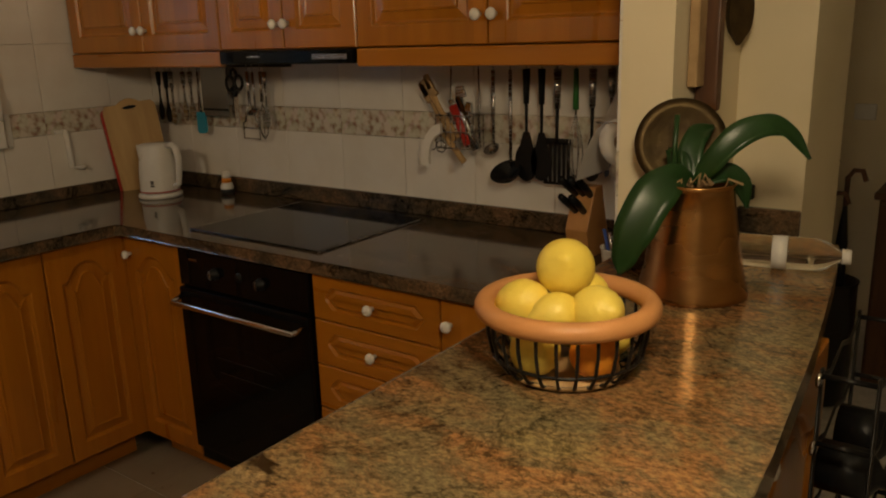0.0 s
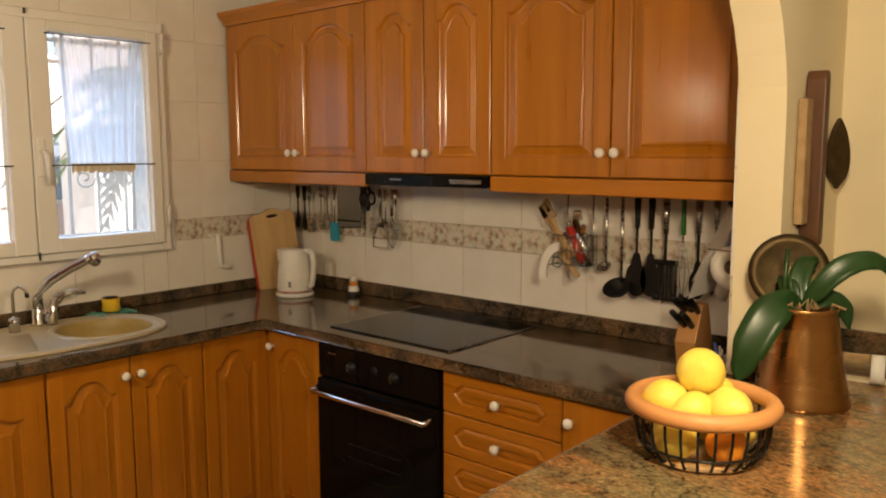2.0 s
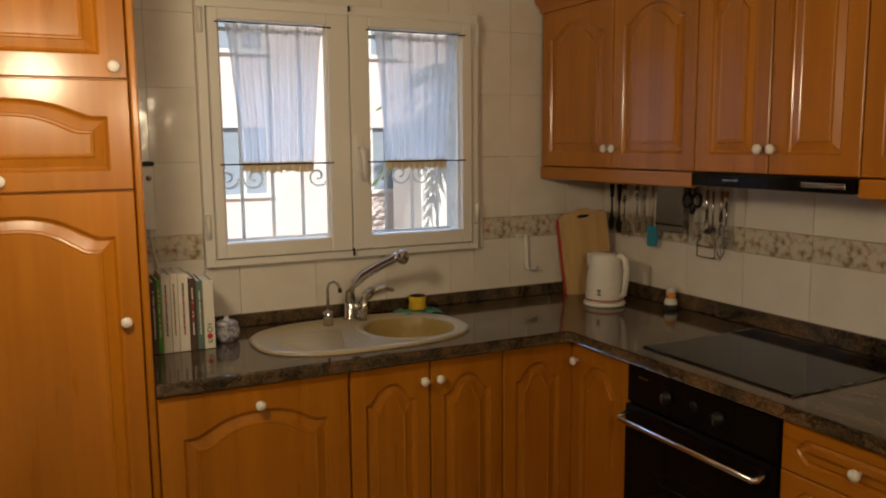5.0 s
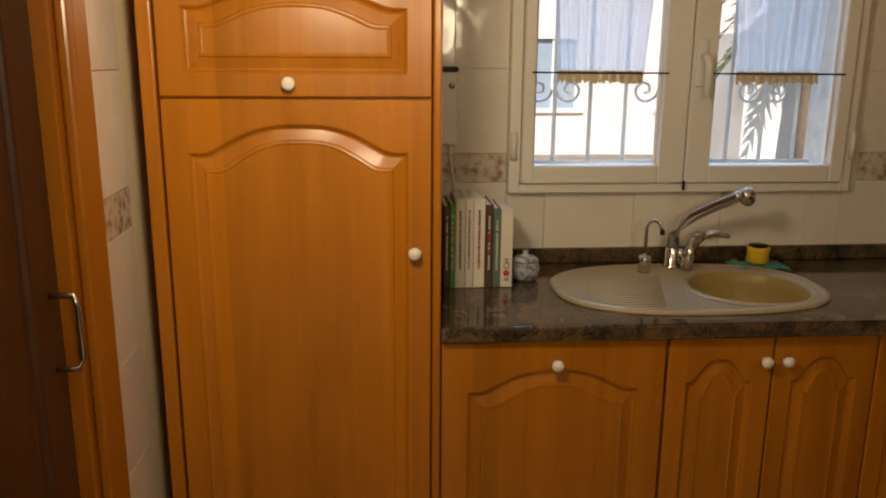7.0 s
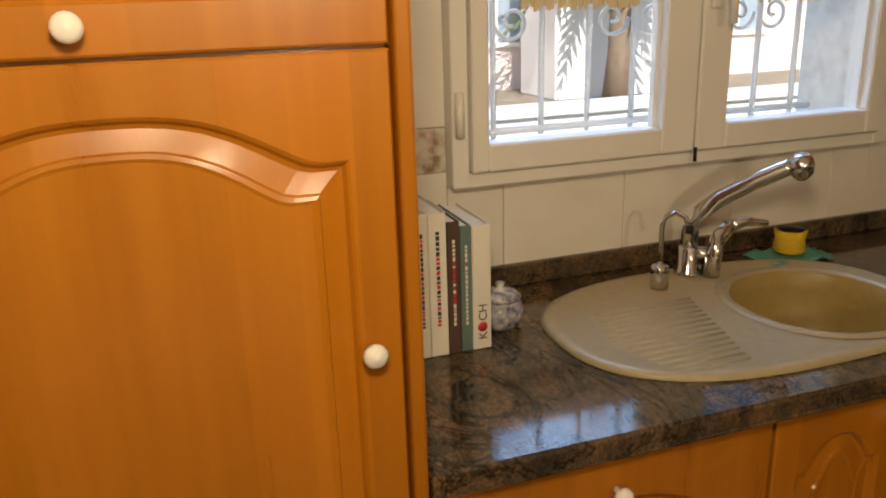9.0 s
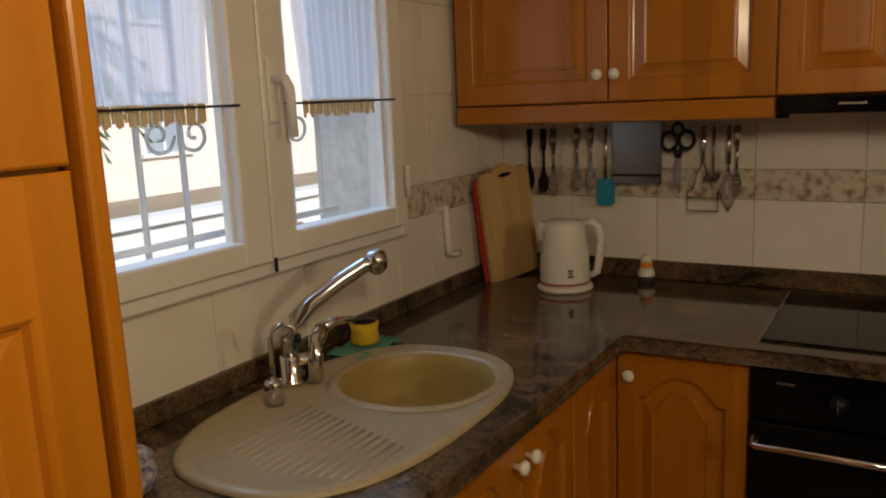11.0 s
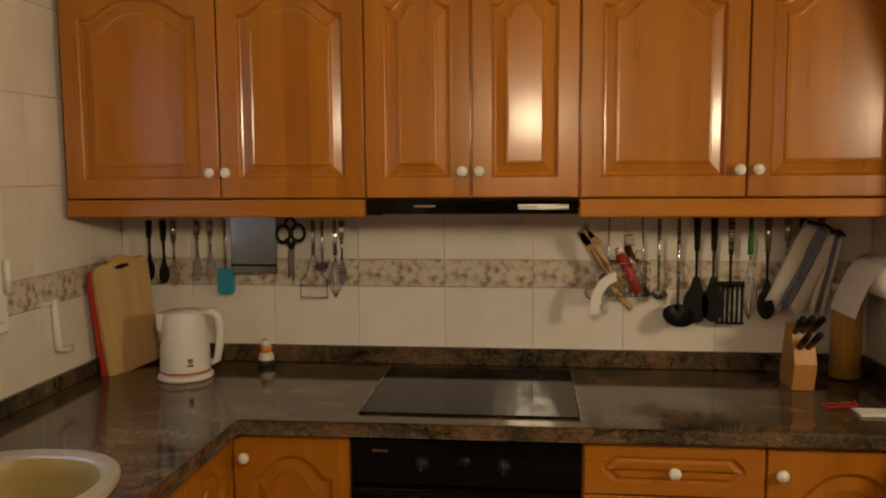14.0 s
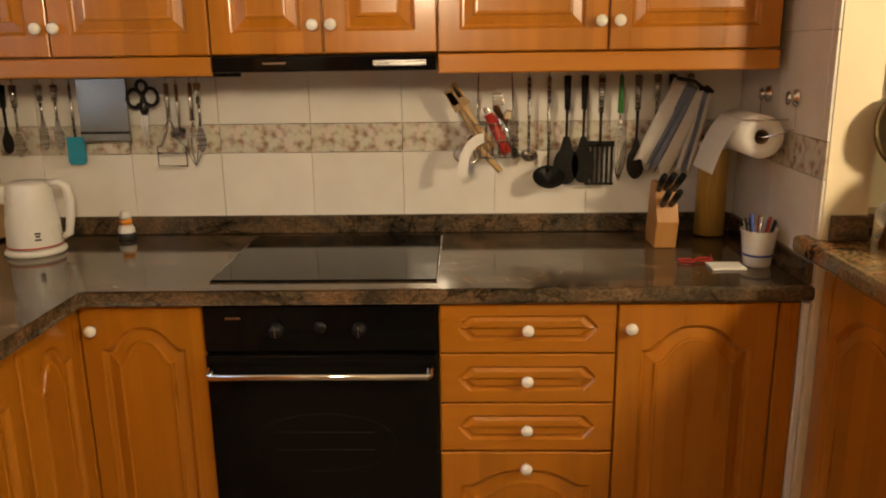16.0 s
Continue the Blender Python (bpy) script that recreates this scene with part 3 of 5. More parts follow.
# ---- cabinets ----
def base_unit(name, w, place, depth=0.56, kick=0.10, z1=0.862):
    o = empty(name, place)
    bm = bmesh.new()
    add_box(bm, (0.0, 0.0205, kick), (w, depth, z1))
    mesh_ob("body", bm, "wood", o)
    box("plinth", (0.0, 0.09, 0.0), (w, 0.11, kick - 0.002), "wood_h", o, bevel=0)
    return o


N = lambda x: pose(x, -0.605, 0)                 # a front on the hob run
Wp = lambda y: pose(0.605, y, 0, 0, 0, 90)       # a front on the window run
BZ0, BH = 0.105, 0.752
KZ = 0.795 - BZ0
gap = 0.0025

u = base_unit("base_cabinet", 0.322, N(0.608))
front(u, "door", panel_mesh("door", 0.322 - 2 * gap, BH, 0.06, 0.048), gap, BZ0, "wood", (0.035, KZ))
tagged(u, "honey wood corner cabinet with arched panel door", "cabinet", "base cabinets")
box("post", (-0.024, -0.006, BZ0), (0.0, 0.018, BZ0 + BH), "wood", u, bevel=0.001)
u = base_unit("base_cabinet", 0.45, N(1.53))
for i, (z, hh) in enumerate(((0.725, 0.133), (0.588, 0.133), (0.451, 0.133))):
    front(u, "drawer", drawer_mesh("drawer", 0.45 - 2 * gap, hh), gap, z, "wood_h", (0.2225, hh / 2))
front(u, "drawer", panel_mesh("drawer", 0.45 - 2 * gap, 0.338, 0.045, 0.05, 0.05), gap, 0.107, "wood", (0.2225, 0.30))
tagged(u, "honey wood drawer unit with white porcelain knobs", "cabinet", "base cabinets")
u = base_unit("base_cabinet", 0.475, N(1.98))
front(u, "door", panel_mesh("door", 0.40 - 2 * gap, BH, 0.065), gap, BZ0, "wood", (0.03, KZ))
box("filler", (0.402, 0.0, BZ0), (0.452, 0.018, BZ0 + BH), "wood", u)
box("trim", (0.455, -0.004, 0.02), (0.472, 0.018, BZ0 + BH), "pvc", u)
tagged(u, "honey wood base cabinet with arched panel door", "cabinet", "base cabinets")

u = base_unit("base_cabinet", 0.284, Wp(-0.89))
front(u, "door", panel_mesh("door", 0.284 - 2 * gap, BH, 0.06, 0.048), gap, BZ0, "wood")
tagged(u, "honey wood corner cabinet with arched panel door", "cabinet", "base cabinets")
u = base_unit("base_cabinet", 0.56, Wp(-1.45), z1=0.70)
dm = panel_mesh("door", 0.28 - 2 * gap, BH, 0.06, 0.048)
front(u, "door", dm, gap, BZ0, "wood", (0.28 - 0.03, KZ))
front(u, "door", dm, 0.28 + gap, BZ0, "wood", (0.026, KZ))
box("rail", (0.0, 0.0205, 0.80), (0.56, 0.04, 0.862), "wood_h", u, bevel=0)
tagged(u, "honey wood sink cabinet with two arched doors", "cabinet", "base cabinets")
u = base_unit("dishwasher_cabinet", 0.575, Wp(-2.028))
front(u, "door", panel_mesh("door", 0.575 - 2 * gap, BH, 0.055, 0.065, 0.075), gap, BZ0, "wood", (0.2875, KZ + 0.005))
tagged(u, "honey wood panelled dishwasher front with white knob", "dishwasher")

# tall cabinet
tc_ = empty("tall_cabinet", Wp(-2.66))
TW = 0.61
box("body", (0.0, 0.0205, 0.10), (TW - 0.001, 0.60, 2.13), "wood", tc_, bevel=0)
box("plinth", (0.0, 0.09, 0), (TW, 0.11, 0.098), "wood_h", tc_, bevel=0)
box("side", (TW, -0.016, 0.0), (TW + 0.02, 0.60, 2.13), "wood", tc_, bevel=0.005, seg=2)
box("side", (-0.035, -0.006, 0.0), (-0.002, 0.60, 2.13), "wood", tc_, bevel=0.004, seg=2)
front(tc_, "door", panel_mesh("door", TW - 2 * gap, 1.342, 0.065, 0.052, 0.055), gap, 0.105, "wood", (TW - 0.046, 0.986))
front(tc_, "door", panel_mesh("door", TW - 2 * gap, 0.29, 0.045, 0.055, 0.05), gap, 1.452, "wood", (TW / 2 - 0.02, 0.030))
front(tc_, "door", panel_mesh("door", TW - 2 * gap, 0.37, 0.06, 0.065, 0.06), gap, 1.746, "wood", (TW - 0.04, 0.03))
prism("cornice", [(-0.04, 2.13), (TW + 0.03, 2.13), (TW + 0.05, 2.18), (-0.04, 2.18)], 0.62, "wood_h", tc_, place=pose(0, -0.03, 0))
tagged(tc_, "tall honey wood cabinet with arched panel doors", "cabinet")


# upper cabinets
def upper(x0, x1, label, trim=True, split=None):
    w = x1 - x0
    c = (split or (x0 + x1) / 2) - x0                # where the two doors meet
    o = empty("wall_cabinet", pose(x0, -0.36, 0))
    z0 = 1.468
    box("body", (0.001, 0.0205, z0), (w - 0.001, 0.355, 2.10), "wood", o, bevel=0)
    rise = 0.045 if w < 0.7 else 0.055
    front(o, "door", panel_mesh("door", c - 2 * gap, 0.63, rise, 0.055, 0.055), gap, z0 + 0.002, "wood", (c - 0.026, 0.073))
    front(o, "door", panel_mesh("door", w - c - 2 * gap, 0.63, rise, 0.055, 0.055), c + gap, z0 + 0.002, "wood", (0.022, 0.073))
    if trim:
        bm = bmesh.new()
        add_box(bm, (0.0, -0.004, 1.415), (w, 0.018, z0 - 0.002), 0.005, 2)
        add_box(bm, (0.0, 0.02, 1.440), (w, 0.355, z0 - 0.003))
        mesh_ob("light_rail", bm, "wood_h", o)
    bm = bmesh.new()
    pr = [(0.02, 2.10), (-0.008, 2.10), (-0.012, 2.115), (-0.035, 2.14), (-0.040, 2.155), (0.02, 2.155)]
    va = [bm.verts.new((0 if x0 > 0.1 else -0.0, y, z)) for y, z in pr]
    vb = [bm.verts.new((w, y, z)) for y, z in pr]
    for i in range(len(pr)):
        bm.faces.new((va[i], vb[i], vb[(i + 1) % 6], va[(i + 1) % 6]))
    bm.faces.new(va)
    bm.faces.new(vb)
    mesh_ob("cornice", bm, "wood_h", o)
    return tagged(o, label, "cabinet", "wall cabinets")


upper(0.030, 0.93, "honey wood wall cabinet with two panelled doors", True, 0.503)
upper(0.93, 1.53, "honey wood wall cabinet above the extractor hood", False)
upper(1.53, 2.42, "honey wood wall cabinet above the utensil rail")
hood = box("extractor_hood", (0.934, -0.372, 1.424), (1.526, -0.02, 1.466), "black", bevel=0.004, seg=2)
tagged(hood, "slim black extractor hood under the cabinet", "extractor hood")
box("strip", (1.36, -0.3745, 1.437), (1.50, -0.372, 1.452), "steel", hood, bevel=0.0008)
box("badge", (1.07, -0.374, 1.444), (1.13, -0.372, 1.449), "steel", hood, bevel=0)

# oven
ov = empty("oven", pose(0.93, -0.605, 0))
box("body", (0.003, 0.0, 0.10), (0.597, 0.55, 0.860), "black", ov, bevel=0.003)
box("panel", (0.004, -0.012, 0.735), (0.596, -0.001, 0.858), "black", ov, bevel=0.003)
box("door", (0.004, -0.020, 0.155), (0.596, -0.001, 0.728), "black", ov, bevel=0.004, seg=2)
bm = bmesh.new()
vs = [bm.verts.new((x, 0, z)) for x, z in arc(0.30, 0.485, 0.19, 0.085, 0, 360, 40)[:-1]]
vt = [bm.verts.new((x, 0, z)) for x, z in arc(0.30, 0.485, 0.184, 0.079, 0, 360, 40)[:-1]]
for i in range(40):
    bm.faces.new((vs[i], vs[(i + 1) % 40], vt[(i + 1) % 40], vt[i]))
mesh_ob("window_edge", bm, "black_soft", ov, place=pose(0, -0.0212, 0))
for z in (0.465, 0.515):
    tube("rack", [(0.17, -0.0215, z), (0.43, -0.0215, z)], 0.0012, "iron", ov, 6)
tube("handle", [(0.022, -0.020, 0.705), (0.022, -0.062, 0.690), (0.026, -0.066, 0.688), (0.574, -0.066, 0.688), (0.578, -0.062, 0.690), (0.578, -0.020, 0.705)], 0.0085, "chrome", ov, 10)
for x in (0.19, 0.40):
    lathe("dial", [(0.020, 0), (0.020, 0.006), (0.016, 0.008), (0.015, 0.022), (0.0, 0.023)], "plastic_k", ov, 18, pose(x, -0.012, 0.795, 90, 0, 0))
    box("pointer", (x - 0.002, -0.0375, 0.78), (x + 0.002, -0.034, 0.812), "steel", ov, bevel=0.001)
lathe("clock", [(0.016, 0), (0.016, 0.003), (0.0, 0.003)], "plastic_k", ov, 18, pose(0.30, -0.012, 0.80, 90, 0, 0))
box("badge", (0.06, -0.0128, 0.822), (0.10, -0.0118, 0.828), "steel", ov, bevel=0)
tagged(ov, "built-in black oven with chrome bar handle", "oven")
box("plinth", (0.0, 0.09, 0), (0.60, 0.11, 0.098), "wood_h", ov, bevel=0)

# ---- counters ----
bm = bmesh.new()
poly = [(0.003, -2.028), (0.628, -2.028), (0.628, -0.645), (0.645, -0.628), (XR - 0.003, -0.628), (XR - 0.003, -0.003), (0.003, -0.003)]
lo, hi = [bm.verts.new((x, y, 0.865)) for x, y in poly], [bm.verts.new((x, y, CT)) for x, y in poly]
bm.faces.new(hi)
bm.faces.new(lo[::-1])
k = len(poly)
for i in range(k):
    bm.faces.new((lo[i], lo[(i + 1) % k], hi[(i + 1) % k], hi[i]))
es = [e for e in bm.edges if abs(e.verts[0].co.z - e.verts[1].co.z) < 1e-5]
bmesh.ops.bevel(bm, geom=es, offset=0.010, segments=3, profile=0.5, affect="EDGES")
ctr = tagged(mesh_ob("counter", bm, "granite"), "dark polished brown granite L-shaped counter", "counter")


def cut_hole(o, cx, cy, a, b, z0, z1):
    """Cuts an oval well through a mesh."""
    bm = bmesh.new()
    pts = [(cx + a * math.cos(2 * math.pi * i / 48), cy + b * math.sin(2 * math.pi * i / 48)) for i in range(48)]
    lo = [bm.verts.new((x, y, z0)) for x, y in pts]
    hi = [bm.verts.new((x, y, z1)) for x, y in pts]
    bm.faces.new(lo[::-1])
    bm.faces.new(hi)
    for i in range(48):
        bm.faces.new((lo[i], lo[(i + 1) % 48], hi[(i + 1) % 48], hi[i]))
    cutter = mesh_ob("cutter", bm, "granite")
    md = o.modifiers.new("well", "BOOLEAN")
    md.operation, md.object, md.solver = "DIFFERENCE", cutter, "EXACT"
    bpy.context.view_layer.update()
    me = bpy.data.meshes.new_from_object(o.evaluated_get(bpy.context.evaluated_depsgraph_get()))
    o.modifiers.clear()
    o.data = me
    bpy.data.objects.remove(cutter)


SX, SY = 0.325, -1.300                           # the sink's middle
cut_hole(ctr, SX + 0.022, SY + 0.170, 0.172, 0.168, 0.80, 1.0)
bm = bmesh.new()
add_box(bm, (0.024, -0.022, CT + 0.001), (XR - 0.024, -0.002, 0.964), 0.003)
add_box(bm, (0.002, -2.026, CT + 0.001), (0.022, -0.002, 0.953), 0.003)
add_box(bm, (XR - 0.022, -0.615, CT + 0.001), (XR - 0.002, -0.002, 0.960), 0.003)
mesh_ob("upstand", bm, "granite", ctr)

hob = box("hob", (0.945, -0.565, CT + 0.001), (1.525, -0.075, CT + 0.006), "black", bevel=0.002)
tagged(hob, "black glass ceramic hob set in the counter", "hob")
box("edge", (1.5255, -0.567, CT + 0.001), (1.5285, -0.073, CT + 0.0055), "steel", hob, bevel=0)
box("edge", (0.9415, -0.567, CT + 0.001), (0.9445, -0.073, CT + 0.0055), "steel", hob, bevel=0)

# bar (peninsula)
bar = empty("bar_counter", pose(0, 0, 0))
bm = bmesh.new()
poly = [(XR - 0.040, -0.56), (XR - 0.030, -1.68), (XR + 0.002, -1.715), (2.93, -1.715), (2.955, -1.68), (2.93, -1.25), (2.895, -0.86), (2.845, -0.45), (2.81, -0.22), (XR2 + 0.02, -0.22), (XR2 + 0.02, -0.56)]
lo, hi = [bm.verts.new((x, y, 0.975)) for x, y in poly], [bm.verts.new((x, y, PT)) for x, y in poly]
bm.faces.new(hi)
bm.faces.new(lo[::-1])
k = len(poly)
for i in range(k):
    bm.faces.new((lo[i], lo[(i + 1) % k], hi[(i + 1) % k], hi[i]))
es = [e for e in bm.edges if abs(e.verts[0].co.z - e.verts[1].co.z) < 1e-5]
bmesh.ops.bevel(bm, geom=es, offset=0.012, segments=3, profile=0.5, affect="EDGES")
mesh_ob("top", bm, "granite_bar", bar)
box("body", (XR + 0.034, -1.66, 0.0), (2.86, -0.625, 0.974), "wood", bar, bevel=0)
bm = bmesh.new()
add_box(bm, (XR + 0.016, -0.640, PT + 0.001), (XR2, -0.6215, PT + 0.062), 0.003)
add_box(bm, (XR2 + 0.001, -0.62, PT + 0.001), (XR2 + 0.019, -0.221, PT + 0.062), 0.003)
add_box(bm, (XR2 + 0.02, -0.2205, PT + 0.001), (2.72, -0.202, PT + 0.062), 0.003)
mesh_ob("upstand", bm, "granite", bar)
dm = panel_mesh("door", 0.50, 0.85, 0.08)
for i in range(2):
    d = front(bar, "door", dm, 0, 0, "wood")
    d.matrix_basis = pose(XR + 0.0135, -0.63 - i * 0.51, 0.10, 0, 0, -90)
    knob_on(d, 0.465 if i == 0 else 0.035, 0.79)
dm = panel_mesh("door", 0.48, 0.86, 0.08)
for i in range(2):
    d = front(bar, "door", dm, 0, 0, "wood")
    d.matrix_basis = pose(2.882, -1.640 + i * 0.485, 0.10, 0, 0, 90)
    knob_on(d, 0.453 if i == 0 else 0.027, 0.832)
tagged(bar, "raised bar counter of brown granite on wood", "bar counter")

# south door
dr = empty("door_1", pose(0, 0, 0))
tagged(dr, "closed varnished wooden door in its casing", "door", kind="structure")
bm = bmesh.new()
add_box(bm, (0.84, YS + 0.001, 0), (0.950, YS + 0.022, 2.12), 0.006, 2)
add_box(bm, (1.710, YS + 0.001, 0), (1.82, YS + 0.022, 2.12), 0.006, 2)
add_box(bm, (0.951, YS + 0.001, 2.036), (1.709, YS + 0.022, 2.12), 0.006, 2)
mesh_ob("casing", bm, "wood", dr)
bm = bmesh.new()
add_box(bm, (0.932, YS - 0.15, 0), (0.976, YS, 2.044), 0.003)
add_box(bm, (1.684, YS - 0.15, 0), (1.728, YS, 2.044), 0.003)
add_box(bm, (0.977, YS - 0.15, 2.032), (1.683, YS, 2.049), 0.002)
mesh_ob("jamb", bm, "wood", dr)
lf = front(dr, "leaf", panel_mesh("leaf", 0.716, 2.035, 0.06, 0.11, 0.11), 0, 0, "wood_dark")
lf.matrix_basis = pose(1.688, YS - 0.03, 0.005, 0, 0, 180)
tube("handle", [(1.02, YS - 0.03, 0.98), (1.02, YS + 0.012, 0.98), (1.02, YS + 0.018, 1.0), (1.02, YS + 0.018, 1.10), (1.02, YS + 0.012, 1.12), (1.02, YS - 0.03, 1.12)], 0.006, "chrome", dr, 8)

# ---- sink and taps ----
def oval(n, cx, cy, a, b, p=2.6):
    out = []
    for i in range(n):
        t = 2 * math.pi * i / n
        c, s = math.cos(t), math.sin(t)
        out.append((cx + a * math.copysign(abs(c) ** (2 / p), c), cy + b * math.copysign(abs(s) ** (2 / p), s)))
    return out


def stack(bm, loops, cap_first=False, cap_last=True):
    rings = [[bm.verts.new((x, y, z)) for x, y in pts] for pts, z in loops]
    k = len(rings[0])
    for a, b in zip(rings, rings[1:]):
        for i in range(k):
            bm.faces.new((a[i], a[(i + 1) % k], b[(i + 1) % k], b[i]))
    if cap_first:
        bm.faces.new(rings[0][::-1])
    if cap_last:
        bm.faces.new(rings[-1])


sk = empty("sink", pose(SX, SY, CT))
bm = bmesh.new()
NS = 48
# the rim and drainer side: raised lip, then a shallow tray
stack(bm, [(oval(NS, 0, 0, 0.245, 0.388), 0.001), (oval(NS, 0, 0, 0.245, 0.388), 0.006), (oval(NS, 0, 0, 0.238, 0.381), 0.011), (oval(NS, 0, 0, 0.224, 0.366), 0.011), (oval(NS, 0, 0, 0.214, 0.355), 0.006)])
rim = mesh_ob("rim", bm, "sink", None, True)
cut_hole(rim, 0.022, 0.170, 0.168, 0.164, -0.02, 0.05)
rim.parent = sk
bm = bmesh.new()
for i in range(14):
    x = -0.085 + i * 0.0205
    add_tube(bm, [(x, -0.305 + 0.006 * abs(i - 6), 0.0050), (x, -0.05 - 0.006 * i, 0.0050)], 0.0036, 6)
mesh_ob("drainer_rib", bm, "sink", sk, True)
bm = bmesh.new()
cb = (0.022, 0.170)
stack(bm, [(oval(NS, *cb, 0.186, 0.186, 2.2), 0.0075), (oval(NS, *cb, 0.182, 0.180, 2.2), 0.0122), (oval(NS, *cb, 0.172, 0.168, 2.2), 0.0122), (oval(NS, *cb, 0.166, 0.162, 2.2), 0.0070)], False, False)
mesh_ob("bowl_rim", bm, "sink", sk, True)
bm = bmesh.new()
stack(bm, [(oval(NS, *cb, 0.170, 0.166, 2.2), 0.0105), (oval(NS, *cb, 0.164, 0.160, 2.2), 0.004), (oval(NS, *cb, 0.160, 0.156, 2.2), -0.03), (oval(NS, *cb, 0.152, 0.148, 2.2), -0.12), (oval(NS, *cb, 0.130, 0.126, 2.2), -0.155), (oval(NS, *cb, 0.06, 0.06, 2.0), -0.162)])
mesh_ob("bowl", bm, "bowl", sk, True)
lathe("drain", [(0.0, 0.0), (0.036, 0.0), (0.038, 0.003), (0.030, 0.004), (0.0, 0.002)], "chrome", sk, 20, pose(0.022, 0.17, -0.1605))
tagged(sk, "cream composite oval sink with ribbed drainer", "sink")

tp = empty("mixer_tap", pose(0.118, -1.268, CT + 0.010))
lathe("base", [(0.030, 0), (0.030, 0.006), (0.024, 0.012), (0.022, 0.055), (0.020, 0.06), (0.0, 0.061)], "chrome", tp, 24)
tube("spout", [(0, 0, 0.05), (0.0, 0.0, 0.10), (0.010, 0.015, 0.135), (0.03, 0.042, 0.165), (0.07, 0.095, 0.205), (0.105, 0.142, 0.235), (0.112, 0.150, 0.240)], [0.019, 0.018, 0.018, 0.018, 0.017, 0.017, 0.017], "chrome", tp, 14)
lathe("spray_head", [(0.0, -0.026), (0.017, -0.024), (0.024, -0.012), (0.025, 0.006), (0.019, 0.022), (0.0, 0.026)], "chrome", tp, 20, pose(0.122, 0.163, 0.240, 20, 18, 0))
tube("lever_body", [(0.035, 0.03, 0.0), (0.038, 0.034, 0.055), (0.034, 0.05, 0.085), (0.030, 0.075, 0.105)], [0.021, 0.019, 0.019, 0.016], "chrome", tp, 12)
tube("lever", [(0.030, 0.065, 0.102), (0.040, 0.11, 0.112), (0.052, 0.155, 0.105)], [0.015, 0.011, 0.007], "chrome", tp, 10)
tube("joint", [(0.0, 0.0, 0.045), (0.035, 0.03, 0.05)], 0.014, "chrome", tp, 10)
tagged(tp, "chrome kitchen mixer tap with pull-out spray", "tap")
ft = empty("filter_tap", pose(0.165, -1.372, CT + 0.006))
lathe("base", [(0.019, 0), (0.019, 0.045), (0.016, 0.05), (0.006, 0.052), (0.005, 0.06), (0, 0.06)], "chrome", ft, 18)
tube("spout", [(0, 0, 0.05), (0, 0, 0.135), (0.006, 0.005, 0.155), (0.02, 0.016, 0.165), (0.036, 0.028, 0.157), (0.042, 0.033, 0.135)], 0.0055, "chrome", ft, 8)
tube("nozzle", [(0.042, 0.033, 0.140), (0.043, 0.034, 0.125)], 0.0075, "plastic_k", ft, 8)
tagged(ft, "slim chrome drinking water filter tap", "tap")

sp = empty("sponge_holder", pose(0.105, -0.985, CT))
bm = bmesh.new()
n = 10
g = [[bm.verts.new((-0.05 + 0.10 * i / n, -0.085 + 0.17 * j / n, 0.004 + 0.011 * abs(math.sin(i * 1.3 + j * 0.9)) * (0.4 + 0.6 * (j % 3) / 2))) for i in range(n + 1)] for j in range(n + 1)]
for j in range(n):
    for i in range(n):
        bm.faces.new((g[j][i], g[j][i + 1], g[j + 1][i + 1], g[j + 1][i]))
r = bmesh.ops.extrude_face_region(bm, geom=list(bm.faces))
bmesh.ops.translate(bm, vec=(0, 0, -0.003), verts=[v for v in r["geom"] if isinstance(v, bmesh.types.BMVert)])
mesh_ob("cloth", bm, "cloth_g", sp, True)["label"] = "crumpled green cloth"
lathe("holder", [(0.030, 0.016), (0.036, 0.022), (0.032, 0.048), (0.036, 0.066), (0.031, 0.068), (0.0, 0.062)], "yellow", sp, 20)
lathe("lining", [(0.0, 0.0635), (0.029, 0.069), (0.031, 0.072), (0.0, 0.074)], "plastic_k", sp, 20)
tagged(sp, "yellow and black sponge holder on green cloth", "sponge holder")

# ---- things by the kettle ----
kt = empty("kettle", pose(0.322, -0.238, CT, 0, 0, 12))
lathe("base", [(0.080, 0), (0.086, 0.006), (0.084, 0.014), (0.078, 0.018), (0.0, 0.018)], "white", kt, 36)
lathe("body", [(0.0, 0.021), (0.076, 0.021), (0.077, 0.028), (0.074, 0.10), (0.064, 0.18), (0.060, 0.205), (0.056, 0.212), (0.0, 0.216)], "white", kt, 36)
lathe("trim", [(0.0772, 0.024), (0.0785, 0.026), (0.0772, 0.029)], "red", kt, 36)
prism("spout", [(-0.018, 0.0), (0.018, 0.0), (0.024, 0.055), (-0.024, 0.055)], 0.028, "white", kt, 0.003, pose(-0.080, 0, 0.152, 0, 0, -90))
tube("handle", [(0.055, 0, 0.205), (0.085, 0, 0.208), (0.104, 0, 0.195), (0.110, 0, 0.16), (0.106, 0, 0.10), (0.098, 0, 0.055), (0.078, 0, 0.045)], [0.012, 0.013, 0.014, 0.013, 0.013, 0.012, 0.010], "white", kt, 10)
for dz, w in ((0.068, 0.016), (0.060, 0.012), (0.050, 0.018)):
    box("print", (-w / 2 + 0.03, -0.0732, dz), (w / 2 + 0.03, -0.0700, dz + 0.005), "ink", kt, bevel=0)
tagged(kt, "white plastic electric kettle on its base", "kettle")

